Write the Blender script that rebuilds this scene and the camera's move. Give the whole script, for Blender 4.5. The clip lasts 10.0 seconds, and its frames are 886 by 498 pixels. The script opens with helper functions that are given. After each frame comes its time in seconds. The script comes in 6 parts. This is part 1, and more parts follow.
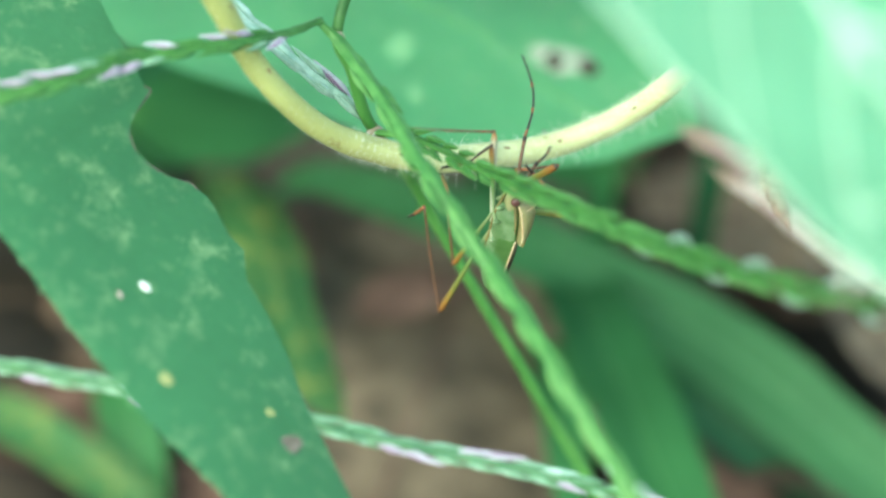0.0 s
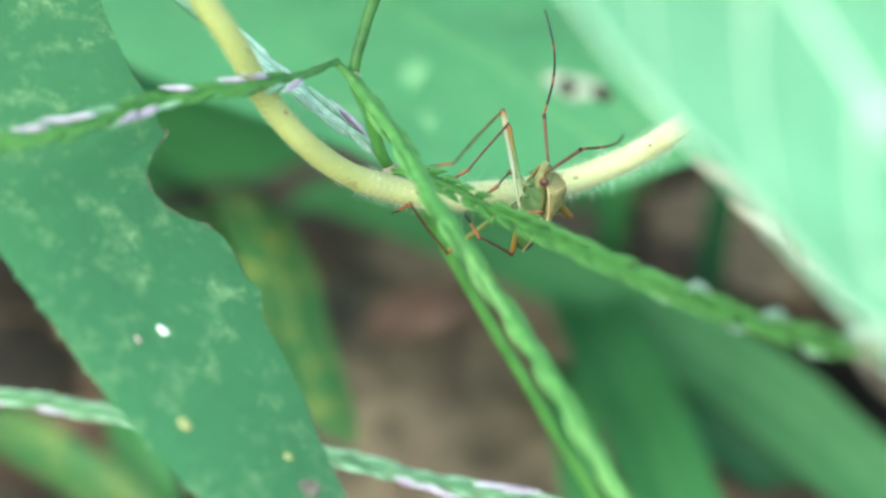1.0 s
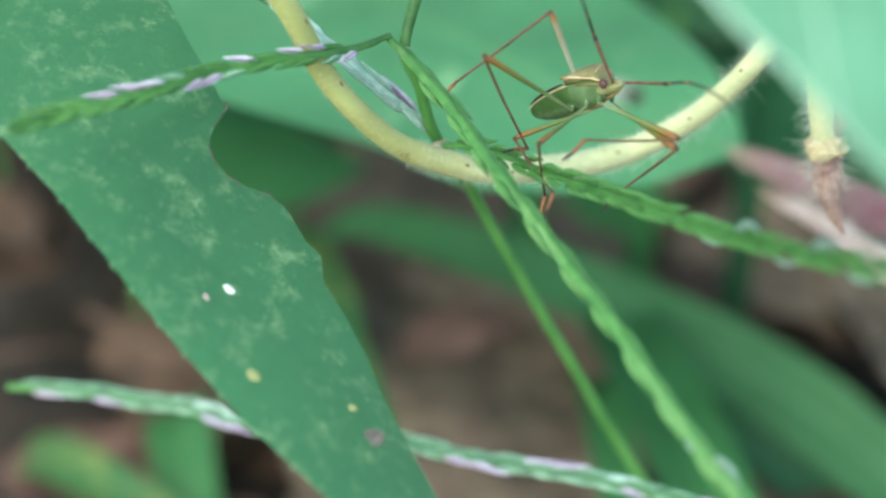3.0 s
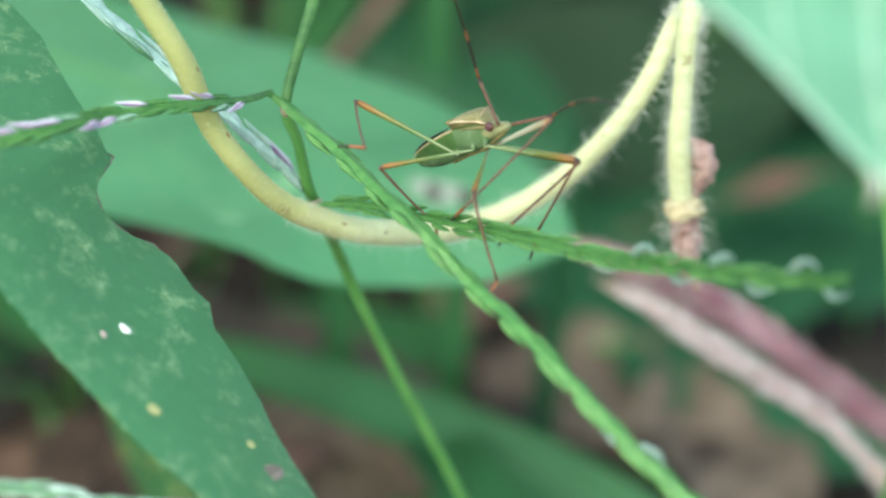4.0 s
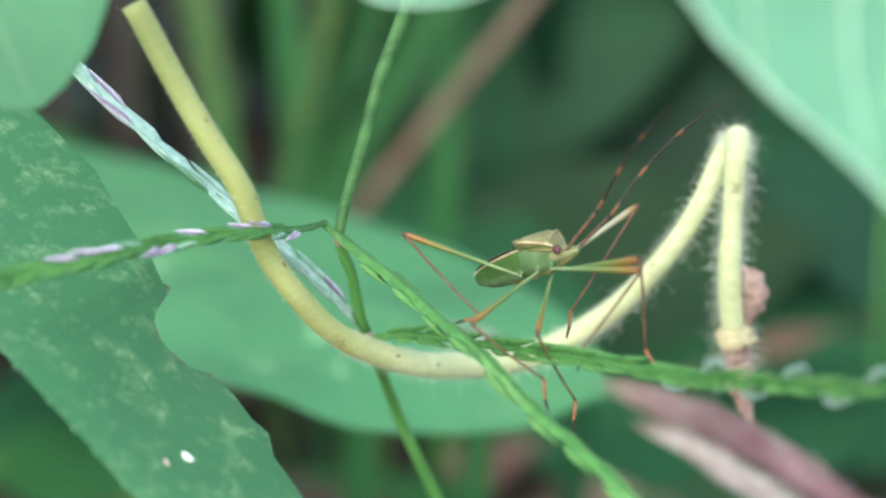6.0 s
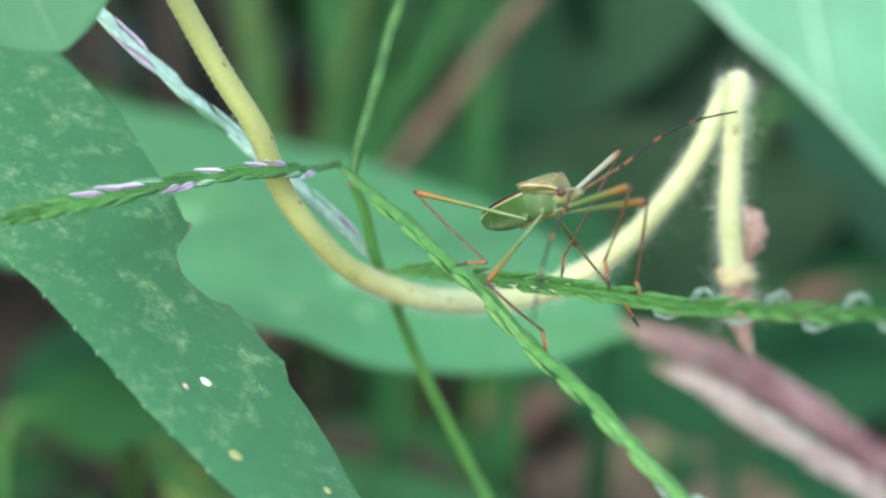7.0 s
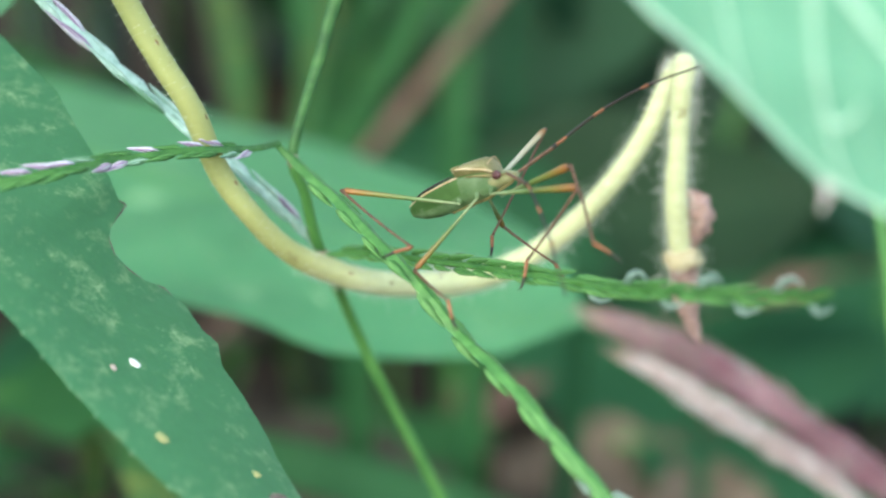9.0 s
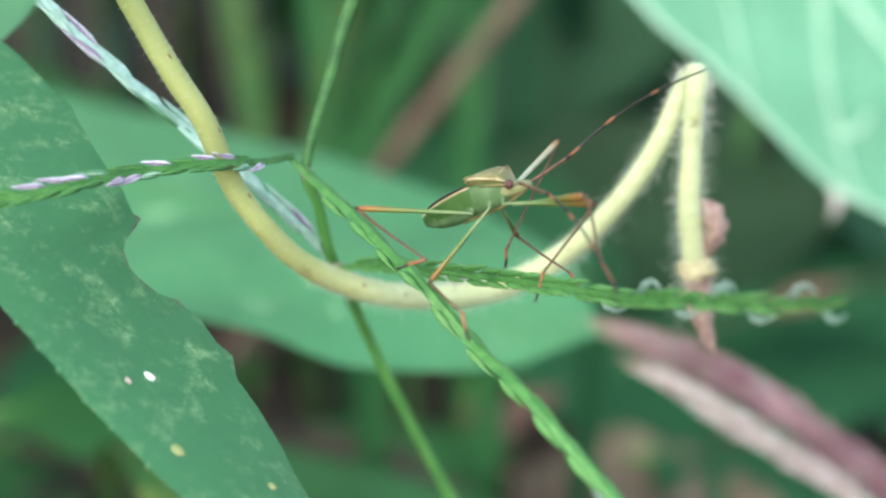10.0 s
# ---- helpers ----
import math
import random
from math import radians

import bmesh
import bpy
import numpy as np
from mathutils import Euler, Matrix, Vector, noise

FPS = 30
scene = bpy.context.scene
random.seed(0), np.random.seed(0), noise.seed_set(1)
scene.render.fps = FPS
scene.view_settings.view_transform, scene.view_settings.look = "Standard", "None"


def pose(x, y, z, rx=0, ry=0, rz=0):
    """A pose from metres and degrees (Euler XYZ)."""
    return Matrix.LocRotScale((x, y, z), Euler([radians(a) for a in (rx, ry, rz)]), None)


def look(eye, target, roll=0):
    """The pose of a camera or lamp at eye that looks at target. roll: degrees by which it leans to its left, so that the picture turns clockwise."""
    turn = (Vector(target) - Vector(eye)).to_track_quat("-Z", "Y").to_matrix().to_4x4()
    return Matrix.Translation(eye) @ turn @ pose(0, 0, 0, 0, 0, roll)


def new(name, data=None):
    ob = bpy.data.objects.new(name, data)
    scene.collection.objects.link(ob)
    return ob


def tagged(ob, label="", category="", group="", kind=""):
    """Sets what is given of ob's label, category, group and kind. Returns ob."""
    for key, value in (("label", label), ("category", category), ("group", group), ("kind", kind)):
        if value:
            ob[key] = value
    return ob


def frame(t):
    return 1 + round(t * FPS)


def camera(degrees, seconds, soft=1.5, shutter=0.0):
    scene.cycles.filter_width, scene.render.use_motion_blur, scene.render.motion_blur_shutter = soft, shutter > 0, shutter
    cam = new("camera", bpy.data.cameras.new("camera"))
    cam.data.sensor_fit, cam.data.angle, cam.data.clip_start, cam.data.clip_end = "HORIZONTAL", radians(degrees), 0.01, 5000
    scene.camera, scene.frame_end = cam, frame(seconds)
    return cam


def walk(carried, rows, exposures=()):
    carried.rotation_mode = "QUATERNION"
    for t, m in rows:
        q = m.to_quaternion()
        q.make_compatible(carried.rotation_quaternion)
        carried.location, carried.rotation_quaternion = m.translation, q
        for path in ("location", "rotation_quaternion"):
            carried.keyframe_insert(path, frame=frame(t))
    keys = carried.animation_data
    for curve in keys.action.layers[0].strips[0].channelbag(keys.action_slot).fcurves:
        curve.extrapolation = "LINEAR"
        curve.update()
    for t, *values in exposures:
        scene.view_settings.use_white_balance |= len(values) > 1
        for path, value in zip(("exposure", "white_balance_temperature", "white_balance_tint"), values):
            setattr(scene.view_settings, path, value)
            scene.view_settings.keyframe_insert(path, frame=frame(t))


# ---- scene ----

# ---------------------------------------------------------------- camera and its path
cam = camera(26.0, 10.0, soft=2.4)
cam.data.dof.use_dof = True
cam.data.dof.focus_distance = 0.1635
cam.data.dof.aperture_fstop = 15.0
cam.data.dof.aperture_blades = 0

PATH = [
    (0, (0.01671, -0.13763, 0.19915), (-0.00340, 0.03237, 0.09574), -0.55),
    (0.5, (0.01712, -0.13747, 0.19951), (-0.00315, 0.03277, 0.09651), -0.55),
    (1, (0.01581, -0.13599, 0.20222), (-0.00507, 0.03379, 0.09859), -0.70),
    (1.5, (0.01772, -0.13405, 0.20399), (-0.00235, 0.03628, 0.10110), -0.83),
    (2, (0.01667, -0.13353, 0.20599), (-0.00404, 0.03631, 0.10241), -0.78),
    (2.5, (0.01649, -0.13746, 0.21163), (-0.00500, 0.03302, 0.10928), -1.48),
    (2.7, (0.01489, -0.14019, 0.20608), (-0.00814, 0.03048, 0.10438), -2.01),
    (3.8, (0.00748, -0.15784, 0.18752), (0.00210, 0.02621, 0.10945), -0.47),
    (4, (0.00155, -0.15504, 0.18636), (0.00579, 0.02932, 0.10893), 1.09),
    (4.5, (-0.00107, -0.15490, 0.18447), (0.00647, 0.03365, 0.11818), 0.48),
    (5, (-0.00544, -0.15501, 0.17955), (0.00266, 0.03583, 0.12028), 0.38),
    (5.2, (-0.00742, -0.15289, 0.17736), (0.00152, 0.03853, 0.12009), 0.86),
    (6.3, (-0.00285, -0.15899, 0.18197), (0.00262, 0.03158, 0.12153), 0.19),
    (6.5, (-0.00148, -0.16162, 0.18047), (0.00334, 0.02864, 0.11899), 0.10),
    (7, (-0.00117, -0.16442, 0.18127), (-0.00052, 0.02557, 0.11879), -0.17),
    (7.5, (0.00000, -0.16453, 0.18000), (0.00000, 0.02568, 0.11820), 0.00),
    (8, (0.00144, -0.16303, 0.17834), (0.00078, 0.02666, 0.11497), 0.16),
    (8.5, (0.00193, -0.16287, 0.17876), (0.00134, 0.02697, 0.11584), -0.02),
    (9, (0.00413, -0.16265, 0.17986), (0.00497, 0.02704, 0.11648), 0.16),
    (9.5, (0.00527, -0.16273, 0.17859), (0.00626, 0.02702, 0.11540), -0.22),
    (10, (0.00417, -0.16289, 0.17950), (0.00354, 0.02732, 0.11771), -0.43),
]
EXPOSURES = [(0.0, 1.92, 7350, -18), (1.0, 1.98, 7400, -14), (1.5, 1.86, 7250, -14), (2.0, 1.73, 7050, -10), (2.7, 1.58, 6900, -7), (3.8, 1.75, 7050, -1), (10.0, 1.75, 7050, -1)]
walk(cam, [(t, look(eye, target, roll)) for t, eye, target, roll in PATH], EXPOSURES)

# ---------------------------------------------------------------- light: shade under a bright overcast sky
world = bpy.data.worlds.new("sky")
scene.world = world
world.use_nodes = True
sky = world.node_tree.nodes.new("ShaderNodeTexSky")
sky.sky_type = "NISHITA"
sky.sun_disc = False
sky.sun_elevation = radians(45)
sky.sun_rotation = radians(208)
world.node_tree.links.new(sky.outputs[0], world.node_tree.nodes["Background"].inputs[0])
world.node_tree.nodes["Background"].inputs[1].default_value = 0.15
sun = new("sun", bpy.data.lights.new("sun", "SUN"))
sun.data.energy = 1.25
sun.data.angle = radians(65)
sun.data.color = (1.0, 0.96, 0.9)
sun.matrix_world = look((-0.4, -0.76, 0.86), (0, 0, 0))

MM = 0.001


def material(name):
    m = bpy.data.materials.new(name)
    m.use_nodes = True
    return m, m.node_tree.nodes, m.node_tree.links, m.node_tree.nodes["Principled BSDF"]


def ramp(nodes, stops, interpolation="LINEAR"):
    r = nodes.new("ShaderNodeValToRGB")
    r.color_ramp.interpolation = interpolation
    els = r.color_ramp.elements
    while len(els) < len(stops):
        els.new(0.5)
    for e, (p, c) in zip(els, stops):
        e.position = p
        e.color = (*c, 1.0)
    return r


def tex(nodes, links, scale, detail=4.0, rough=0.55, stretch=None, coords="Object", distort=0.0):
    tc = nodes.new("ShaderNodeTexCoord")
    n = nodes.new("ShaderNodeTexNoise")
    n.inputs["Scale"].default_value = scale
    n.inputs["Detail"].default_value = detail
    n.inputs["Roughness"].default_value = rough
    n.inputs["Distortion"].default_value = distort
    src = tc.outputs[coords]
    if stretch:
        mp = nodes.new("ShaderNodeMapping")
        mp.inputs["Scale"].default_value = stretch
        links.new(src, mp.inputs[0])
        src = mp.outputs[0]
    links.new(src, n.inputs["Vector"])
    return n


def mix(nodes, links, a, b, fac, blend="MIX"):
    m = nodes.new("ShaderNodeMix")
    m.data_type = "RGBA"
    m.blend_type = blend
    for sock, v in ((m.inputs[6], a), (m.inputs[7], b), (m.inputs[0], fac)):
        if isinstance(v, tuple):
            sock.default_value = (*v, 1.0)
        elif isinstance(v, (int, float)):
            sock.default_value = v
        else:
            links.new(v, sock)
    return m.outputs[2]


def bump(nodes, links, bsdf, height, strength, distance=0.0003):
    b = nodes.new("ShaderNodeBump")
    b.inputs["Strength"].default_value = strength
    b.inputs["Distance"].default_value = distance
    links.new(height, b.inputs["Height"])
    links.new(b.outputs[0], bsdf.inputs["Normal"])
    return b


def see_through(nodes, links, bsdf, colour, amount):
    """Thin leaf tissue: part of the light passes through."""
    t = nodes.new("ShaderNodeBsdfTranslucent")
    if isinstance(colour, tuple):
        t.inputs[0].default_value = (*colour, 1.0)
    else:
        links.new(colour, t.inputs[0])
    s = nodes.new("ShaderNodeMixShader")
    s.inputs[0].default_value = amount
    links.new(bsdf.outputs[0], s.inputs[1])
    links.new(t.outputs[0], s.inputs[2])
    links.new(s.outputs[0], nodes["Material Output"].inputs["Surface"])


def leaf_material(name, base, vein, flecks=None, fleck_level=0.6, side_veins=0.35, pitch=260.0, rough=0.45, through_amount=0.35, vein_skew=1.3, spec=0.2, glow=(0.25, 0.75, 0.15), mid_on=1.0, patchy=(0.72, 1.22)):
    """Leaf tissue. UV: u runs from -1 to 1 across (0 on the midrib), v along the leaf in units of 0.1 m."""
    m, nodes, links, b = material(name)
    uv = nodes.new("ShaderNodeUVMap")
    sep = nodes.new("ShaderNodeSeparateXYZ")
    links.new(uv.outputs[0], sep.inputs[0])
    au = nodes.new("ShaderNodeMath"); au.operation = "ABSOLUTE"
    links.new(sep.outputs[0], au.inputs[0])
    # side veins: slanting lines v - k|u|
    k = nodes.new("ShaderNodeMath"); k.operation = "MULTIPLY_ADD"
    links.new(au.outputs[0], k.inputs[0]); k.inputs[1].default_value = -0.1 * vein_skew; links.new(sep.outputs[1], k.inputs[2])
    wob = tex(nodes, links, 120, 3)
    k2 = nodes.new("ShaderNodeMath"); k2.operation = "MULTIPLY_ADD"
    links.new(wob.outputs[0], k2.inputs[0]); k2.inputs[1].default_value = 0.012; links.new(k.outputs[0], k2.inputs[2])
    w = nodes.new("ShaderNodeMath"); w.operation = "MULTIPLY"
    links.new(k2.outputs[0], w.inputs[0]); w.inputs[1].default_value = pitch
    s = nodes.new("ShaderNodeMath"); s.operation = "SINE"
    links.new(w.outputs[0], s.inputs[0])
    line = ramp(nodes, [(0.86, (0, 0, 0)), (1.0, (1, 1, 1))])
    links.new(s.outputs[0], line.inputs[0])
    mid = ramp(nodes, [(0.0, (mid_on, mid_on, mid_on)), (0.05, (0, 0, 0))])
    links.new(au.outputs[0], mid.inputs[0])
    broad = tex(nodes, links, 60, 4)
    fine = tex(nodes, links, 900, 3)
    shade = ramp(nodes, [(0.3, tuple(patchy[0] * c for c in base)), (0.7, tuple(min(1, patchy[1] * c) for c in base))])
    links.new(broad.outputs[0], shade.inputs[0])
    col = mix(nodes, links, shade.outputs[0], tuple(0.8 * c for c in base), fine.outputs[0])
    vf = nodes.new("ShaderNodeMath"); vf.operation = "MULTIPLY"
    links.new(line.outputs[0], vf.inputs[0]); vf.inputs[1].default_value = side_veins
    vm = nodes.new("ShaderNodeMath"); vm.operation = "MAXIMUM"
    links.new(vf.outputs[0], vm.inputs[0]); links.new(mid.outputs[0], vm.inputs[1])
    col = mix(nodes, links, col, vein, vm.outputs[0])
    if flecks:
        f1 = tex(nodes, links, 680, 5, 0.7)
        f2 = tex(nodes, links, 320, 3)
        pr = nodes.new("ShaderNodeMath"); pr.operation = "MULTIPLY_ADD"
        links.new(f2.outputs[0], pr.inputs[0]); pr.inputs[1].default_value = 0.75; links.new(f1.outputs[0], pr.inputs[2])
        r = ramp(nodes, [(fleck_level - 0.05, (0, 0, 0)), (fleck_level + 0.1, (0.5, 0.5, 0.5))])
        half = nodes.new("ShaderNodeMath"); half.operation = "MULTIPLY"
        links.new(pr.outputs[0], half.inputs[0]); half.inputs[1].default_value = 0.62
        links.new(half.outputs[0], r.inputs[0])
        col = mix(nodes, links, col, flecks, r.outputs[0])
        f3 = tex(nodes, links, 1900, 2, 0.5)
        pr3 = nodes.new("ShaderNodeMath"); pr3.operation = "MULTIPLY_ADD"
        links.new(f2.outputs[0], pr3.inputs[0]); pr3.inputs[1].default_value = 0.9; links.new(f3.outputs[0], pr3.inputs[2])
        r3 = ramp(nodes, [(fleck_level * 0.9, (0, 0, 0)), (fleck_level * 0.9 + 0.09, (0.5, 0.5, 0.5))])
        half3 = nodes.new("ShaderNodeMath"); half3.operation = "MULTIPLY"
        links.new(pr3.outputs[0], half3.inputs[0]); half3.inputs[1].default_value = 0.5
        links.new(half3.outputs[0], r3.inputs[0])
        col = mix(nodes, links, col, flecks, r3.outputs[0])
    links.new(col, b.inputs["Base Color"])
    b.inputs["Roughness"].default_value = rough
    b.inputs["Specular IOR Level"].default_value = spec
    hb = nodes.new("ShaderNodeMath"); hb.operation = "ADD"
    links.new(vm.outputs[0], hb.inputs[0]); links.new(fine.outputs[0], hb.inputs[1])
    bump(nodes, links, b, hb.outputs[0], 0.35, 0.0002)
    see_through(nodes, links, b, mix(nodes, links, col, glow, 0.25), through_amount)
    return m


def plain(name, dark, light, scale=400, rough=0.5, bump_strength=0.3, stretch=None, through_amount=0.0, spread=(0.3, 0.7), metal=0.0, random_amount=0.0, spec=0.4):
    m, nodes, links, b = material(name)
    n = tex(nodes, links, scale, 5, 0.6, stretch)
    r = ramp(nodes, [(spread[0], dark), (spread[1], light)])
    links.new(n.outputs[0], r.inputs[0])
    col = r.outputs[0]
    if random_amount:
        oi = nodes.new("ShaderNodeObjectInfo")
        hs = nodes.new("ShaderNodeHueSaturation")
        mm = nodes.new("ShaderNodeMapRange")
        links.new(oi.outputs["Random"], mm.inputs[0])
        mm.inputs[3].default_value = 1 - random_amount
        mm.inputs[4].default_value = 1 + random_amount
        links.new(mm.outputs[0], hs.inputs["Value"])
        links.new(col, hs.inputs["Color"])
        col = hs.outputs[0]
    links.new(col, b.inputs["Base Color"])
    b.inputs["Roughness"].default_value = rough
    b.inputs["Metallic"].default_value = metal
    b.inputs["Specular IOR Level"].default_value = spec
    n2 = tex(nodes, links, scale * 4, 3)
    bump(nodes, links, b, n2.outputs[0], bump_strength, 0.0002)
    if through_amount:
        see_through(nodes, links, b, col, through_amount)
    return m


LEAF_SPOTTED = leaf_material("spotted_leaf_tissue", (0.066, 0.215, 0.093), (0.07, 0.22, 0.1), (0.29, 0.45, 0.23), 0.612, 0.12, 420, 0.5, 0.25, spec=0.4, mid_on=0.0, patchy=(0.88, 1.12))
LEAF_BROAD = leaf_material("broad_leaf_tissue", (0.116, 0.345, 0.158), (0.13, 0.34, 0.175), (0.22, 0.4, 0.2), 0.61, 0.2, 150, 0.5, 0.35, spec=0.4)
LEAF_PALE = leaf_material("pale_leaf_underside", (0.235, 0.53, 0.375), (0.5, 0.8, 0.6), None, 0.6, 0.18, 130, 0.5, 0.4, glow=(0.4, 0.8, 0.5), patchy=(0.78, 1.18), mid_on=0.3)
# low blade green, also lowered for the shade under the broad leaf
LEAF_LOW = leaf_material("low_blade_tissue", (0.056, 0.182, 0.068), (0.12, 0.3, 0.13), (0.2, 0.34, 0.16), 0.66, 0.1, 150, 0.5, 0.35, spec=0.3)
LEAF_MID = leaf_material("middle_green_leaf_tissue", (0.23, 0.52, 0.32), (0.3, 0.55, 0.36), None, 0.6, 0.2, 150, 0.5, 0.35)
# dull and deep greens: base colours lowered to hold the background's shade
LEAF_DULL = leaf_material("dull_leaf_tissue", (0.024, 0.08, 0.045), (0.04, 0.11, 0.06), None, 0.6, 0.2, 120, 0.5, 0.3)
LEAF_DEEP_SHADE = leaf_material("deep_shade_leaf_tissue", (0.013, 0.042, 0.015), (0.024, 0.064, 0.024), None, 0.6, 0.2, 120, 0.5, 0.2)
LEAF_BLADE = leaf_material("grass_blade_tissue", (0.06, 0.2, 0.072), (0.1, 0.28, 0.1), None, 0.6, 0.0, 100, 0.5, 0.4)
# leaf green darkened for leaves that stand in shade
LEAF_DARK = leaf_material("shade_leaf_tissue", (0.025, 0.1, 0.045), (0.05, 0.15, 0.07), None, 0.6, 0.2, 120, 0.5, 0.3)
LEAF_YELLOW = leaf_material("yellowing_blade_tissue", (0.056, 0.165, 0.06), (0.11, 0.24, 0.085), (0.5, 0.45, 0.12), 0.6, 0.0, 100, 0.55, 0.35)
DEAD = plain("dead_leaf_tissue", (0.021, 0.015, 0.011), (0.11, 0.066, 0.044), 160, 0.75, 0.5, None, 0.1, random_amount=0.45)
# near-black brown that stands in for deep shade in gaps
GAP_DARK = plain("gap_shade_tissue", (0.006, 0.005, 0.004), (0.03, 0.02, 0.014), 160, 0.6, 0.5, None, 0.0)
DEAD_RED = plain("reddish_dead_leaf_tissue", (0.05, 0.026, 0.02), (0.22, 0.125, 0.1), 130, 0.75, 0.5, None, 0.1, random_amount=0.3)
DEAD_PALE = plain("pale_dead_leaf_tissue", (0.032, 0.024, 0.016), (0.165, 0.122, 0.085), 160, 0.75, 0.5, None, 0.1, random_amount=0.3)
FLECK = plain("pale_blotch", (0.1, 0.28, 0.13), (0.2, 0.36, 0.17), 500, 0.6, 0.3)
VEIN = plain("pale_vein", (0.5, 0.8, 0.62), (0.75, 0.94, 0.82), 400, 0.5, 0.2, None, 0.3)
WHITE = plain("chalky_white", (0.75, 0.78, 0.78), (0.9, 0.9, 0.9), 900, 0.6, 0.3)
PINK_DULL = plain("dull_pink_speck", (0.34, 0.22, 0.22), (0.6, 0.48, 0.46), 1500, 0.6, 0.3)
SCAR_ORANGE = plain("orange_scar", (0.16, 0.26, 0.1), (0.4, 0.34, 0.15), 700, 0.6, 0.3)
SCAR_GREY = plain("grey_scar", (0.045, 0.04, 0.03), (0.2, 0.17, 0.145), 1200, 0.7, 0.4)
SCAR_PALE = plain("withered_pale", (0.16, 0.23, 0.15), (0.33, 0.36, 0.28), 500, 0.8, 0.4)
# soil brown, lowered so that gaps in the litter read as shaded
SOIL = plain("soil", (0.013, 0.01, 0.008), (0.055, 0.04, 0.029), 70, 0.9, 0.8)
STRAW = plain("dry_stalk", (0.09, 0.055, 0.04), (0.18, 0.115, 0.085), 150, 0.7, 0.4)
CULM = plain("green_culm", (0.05, 0.17, 0.038), (0.125, 0.31, 0.08), 500, 0.4, 0.2, (1, 1, 0.15))
NODE = plain("purplish_node", (0.16, 0.14, 0.07), (0.42, 0.3, 0.24), 700, 0.5, 0.3)


def stalk_material():
    """Yellow-green at the old end, turning pale cream along x; faint brown flecks."""
    m, nodes, links, b = material("stalk_skin")
    tc = nodes.new("ShaderNodeTexCoord")
    sep = nodes.new("ShaderNodeSeparateXYZ")
    links.new(tc.outputs["Object"], sep.inputs[0])
    mr = nodes.new("ShaderNodeMapRange")
    mr.inputs[1].default_value, mr.inputs[2].default_value = -0.016, 0.016
    links.new(sep.outputs[0], mr.inputs[0])
    stripe = tex(nodes, links, 900, 4, 0.6, (0.06, 1, 1))
    base = ramp(nodes, [(0.0, (0.42, 0.44, 0.17)), (0.42, (0.54, 0.54, 0.23)), (0.68, (0.76, 0.77, 0.46))])
    links.new(mr.outputs[0], base.inputs[0])
    n = tex(nodes, links, 260, 5, 0.6)
    shade = mix(nodes, links, base.outputs[0], (0.36, 0.4, 0.14), n.outputs[0])
    col = mix(nodes, links, base.outputs[0], shade, 0.3)
    grooves = ramp(nodes, [(0.42, (0.3, 0.3, 0.3)), (0.6, (0, 0, 0))])
    links.new(stripe.outputs[0], grooves.inputs[0])
    col = mix(nodes, links, col, (0.4, 0.4, 0.16), grooves.outputs[0])
    sp = tex(nodes, links, 520, 2, 0.5)
    spots = ramp(nodes, [(0.7, (0, 0, 0)), (0.76, (0.45, 0.45, 0.45))])
    links.new(sp.outputs[0], spots.inputs[0])
    col = mix(nodes, links, col, (0.2, 0.1, 0.03), spots.outputs[0])
    links.new(col, b.inputs["Base Color"])
    b.inputs["Roughness"].default_value = 0.5
    b.inputs["Specular IOR Level"].default_value = 0.3
    fine_n = tex(nodes, links, 2500, 3)
    bump(nodes, links, b, fine_n.outputs[0], 0.35, 0.0002)
    see_through(nodes, links, b, col, 0.12)
    return m


STALK = stalk_material()
HAIR = plain("white_hair", (0.75, 0.75, 0.65), (0.9, 0.9, 0.82), 800, 0.4, 0.0, None, 0.3)
MARK_BROWN = plain("brown_mark", (0.12, 0.06, 0.025), (0.3, 0.17, 0.08), 1500, 0.7, 0.3)
BUD_SKIN = plain("withered_bud_skin", (0.26, 0.14, 0.12), (0.58, 0.39, 0.34), 600, 0.7, 0.5, None, 0.1)
BUD_CUP = plain("bud_cup_skin", (0.4, 0.32, 0.17), (0.66, 0.56, 0.36), 500, 0.6, 0.4)
SPIKELET = plain("green_spikelet", (0.024, 0.102, 0.022), (0.082, 0.225, 0.052), 900, 0.45, 0.3, (0.15, 1, 1), 0.15, random_amount=0.16)
SPIKELET_SAGE = plain("sage_spikelet", (0.06, 0.185, 0.08), (0.18, 0.36, 0.2), 900, 0.45, 0.3, (0.15, 1, 1), 0.2, random_amount=0.16)
RACHIS = plain("pale_green_rachis", (0.036, 0.136, 0.028), (0.09, 0.24, 0.058), 900, 0.45, 0.3)
SPIKELET_SILVER = plain("silvery_spikelet", (0.27, 0.46, 0.38), (0.62, 0.78, 0.72), 900, 0.4, 0.3, None, 0.15, random_amount=0.2)
SPIKELET_PURPLE = plain("purple_white_spikelet", (0.34, 0.27, 0.38), (0.64, 0.63, 0.7), 1100, 0.4, 0.3, (0.3, 2, 2), 0.1, (0.35, 0.6), random_amount=0.15)
NERVE_GREEN = plain("pale_green_nerve", (0.07, 0.21, 0.05), (0.17, 0.36, 0.12), 900, 0.45, 0.2, (0.3, 1, 1), 0.15)
NERVE_SAGE = plain("whitish_nerve", (0.2, 0.38, 0.26), (0.42, 0.58, 0.47), 900, 0.45, 0.2, None, 0.15)
NERVE_PURPLE = plain("purple_nerve", (0.14, 0.06, 0.16), (0.34, 0.2, 0.36), 900, 0.45, 0.2, None, 0.1)
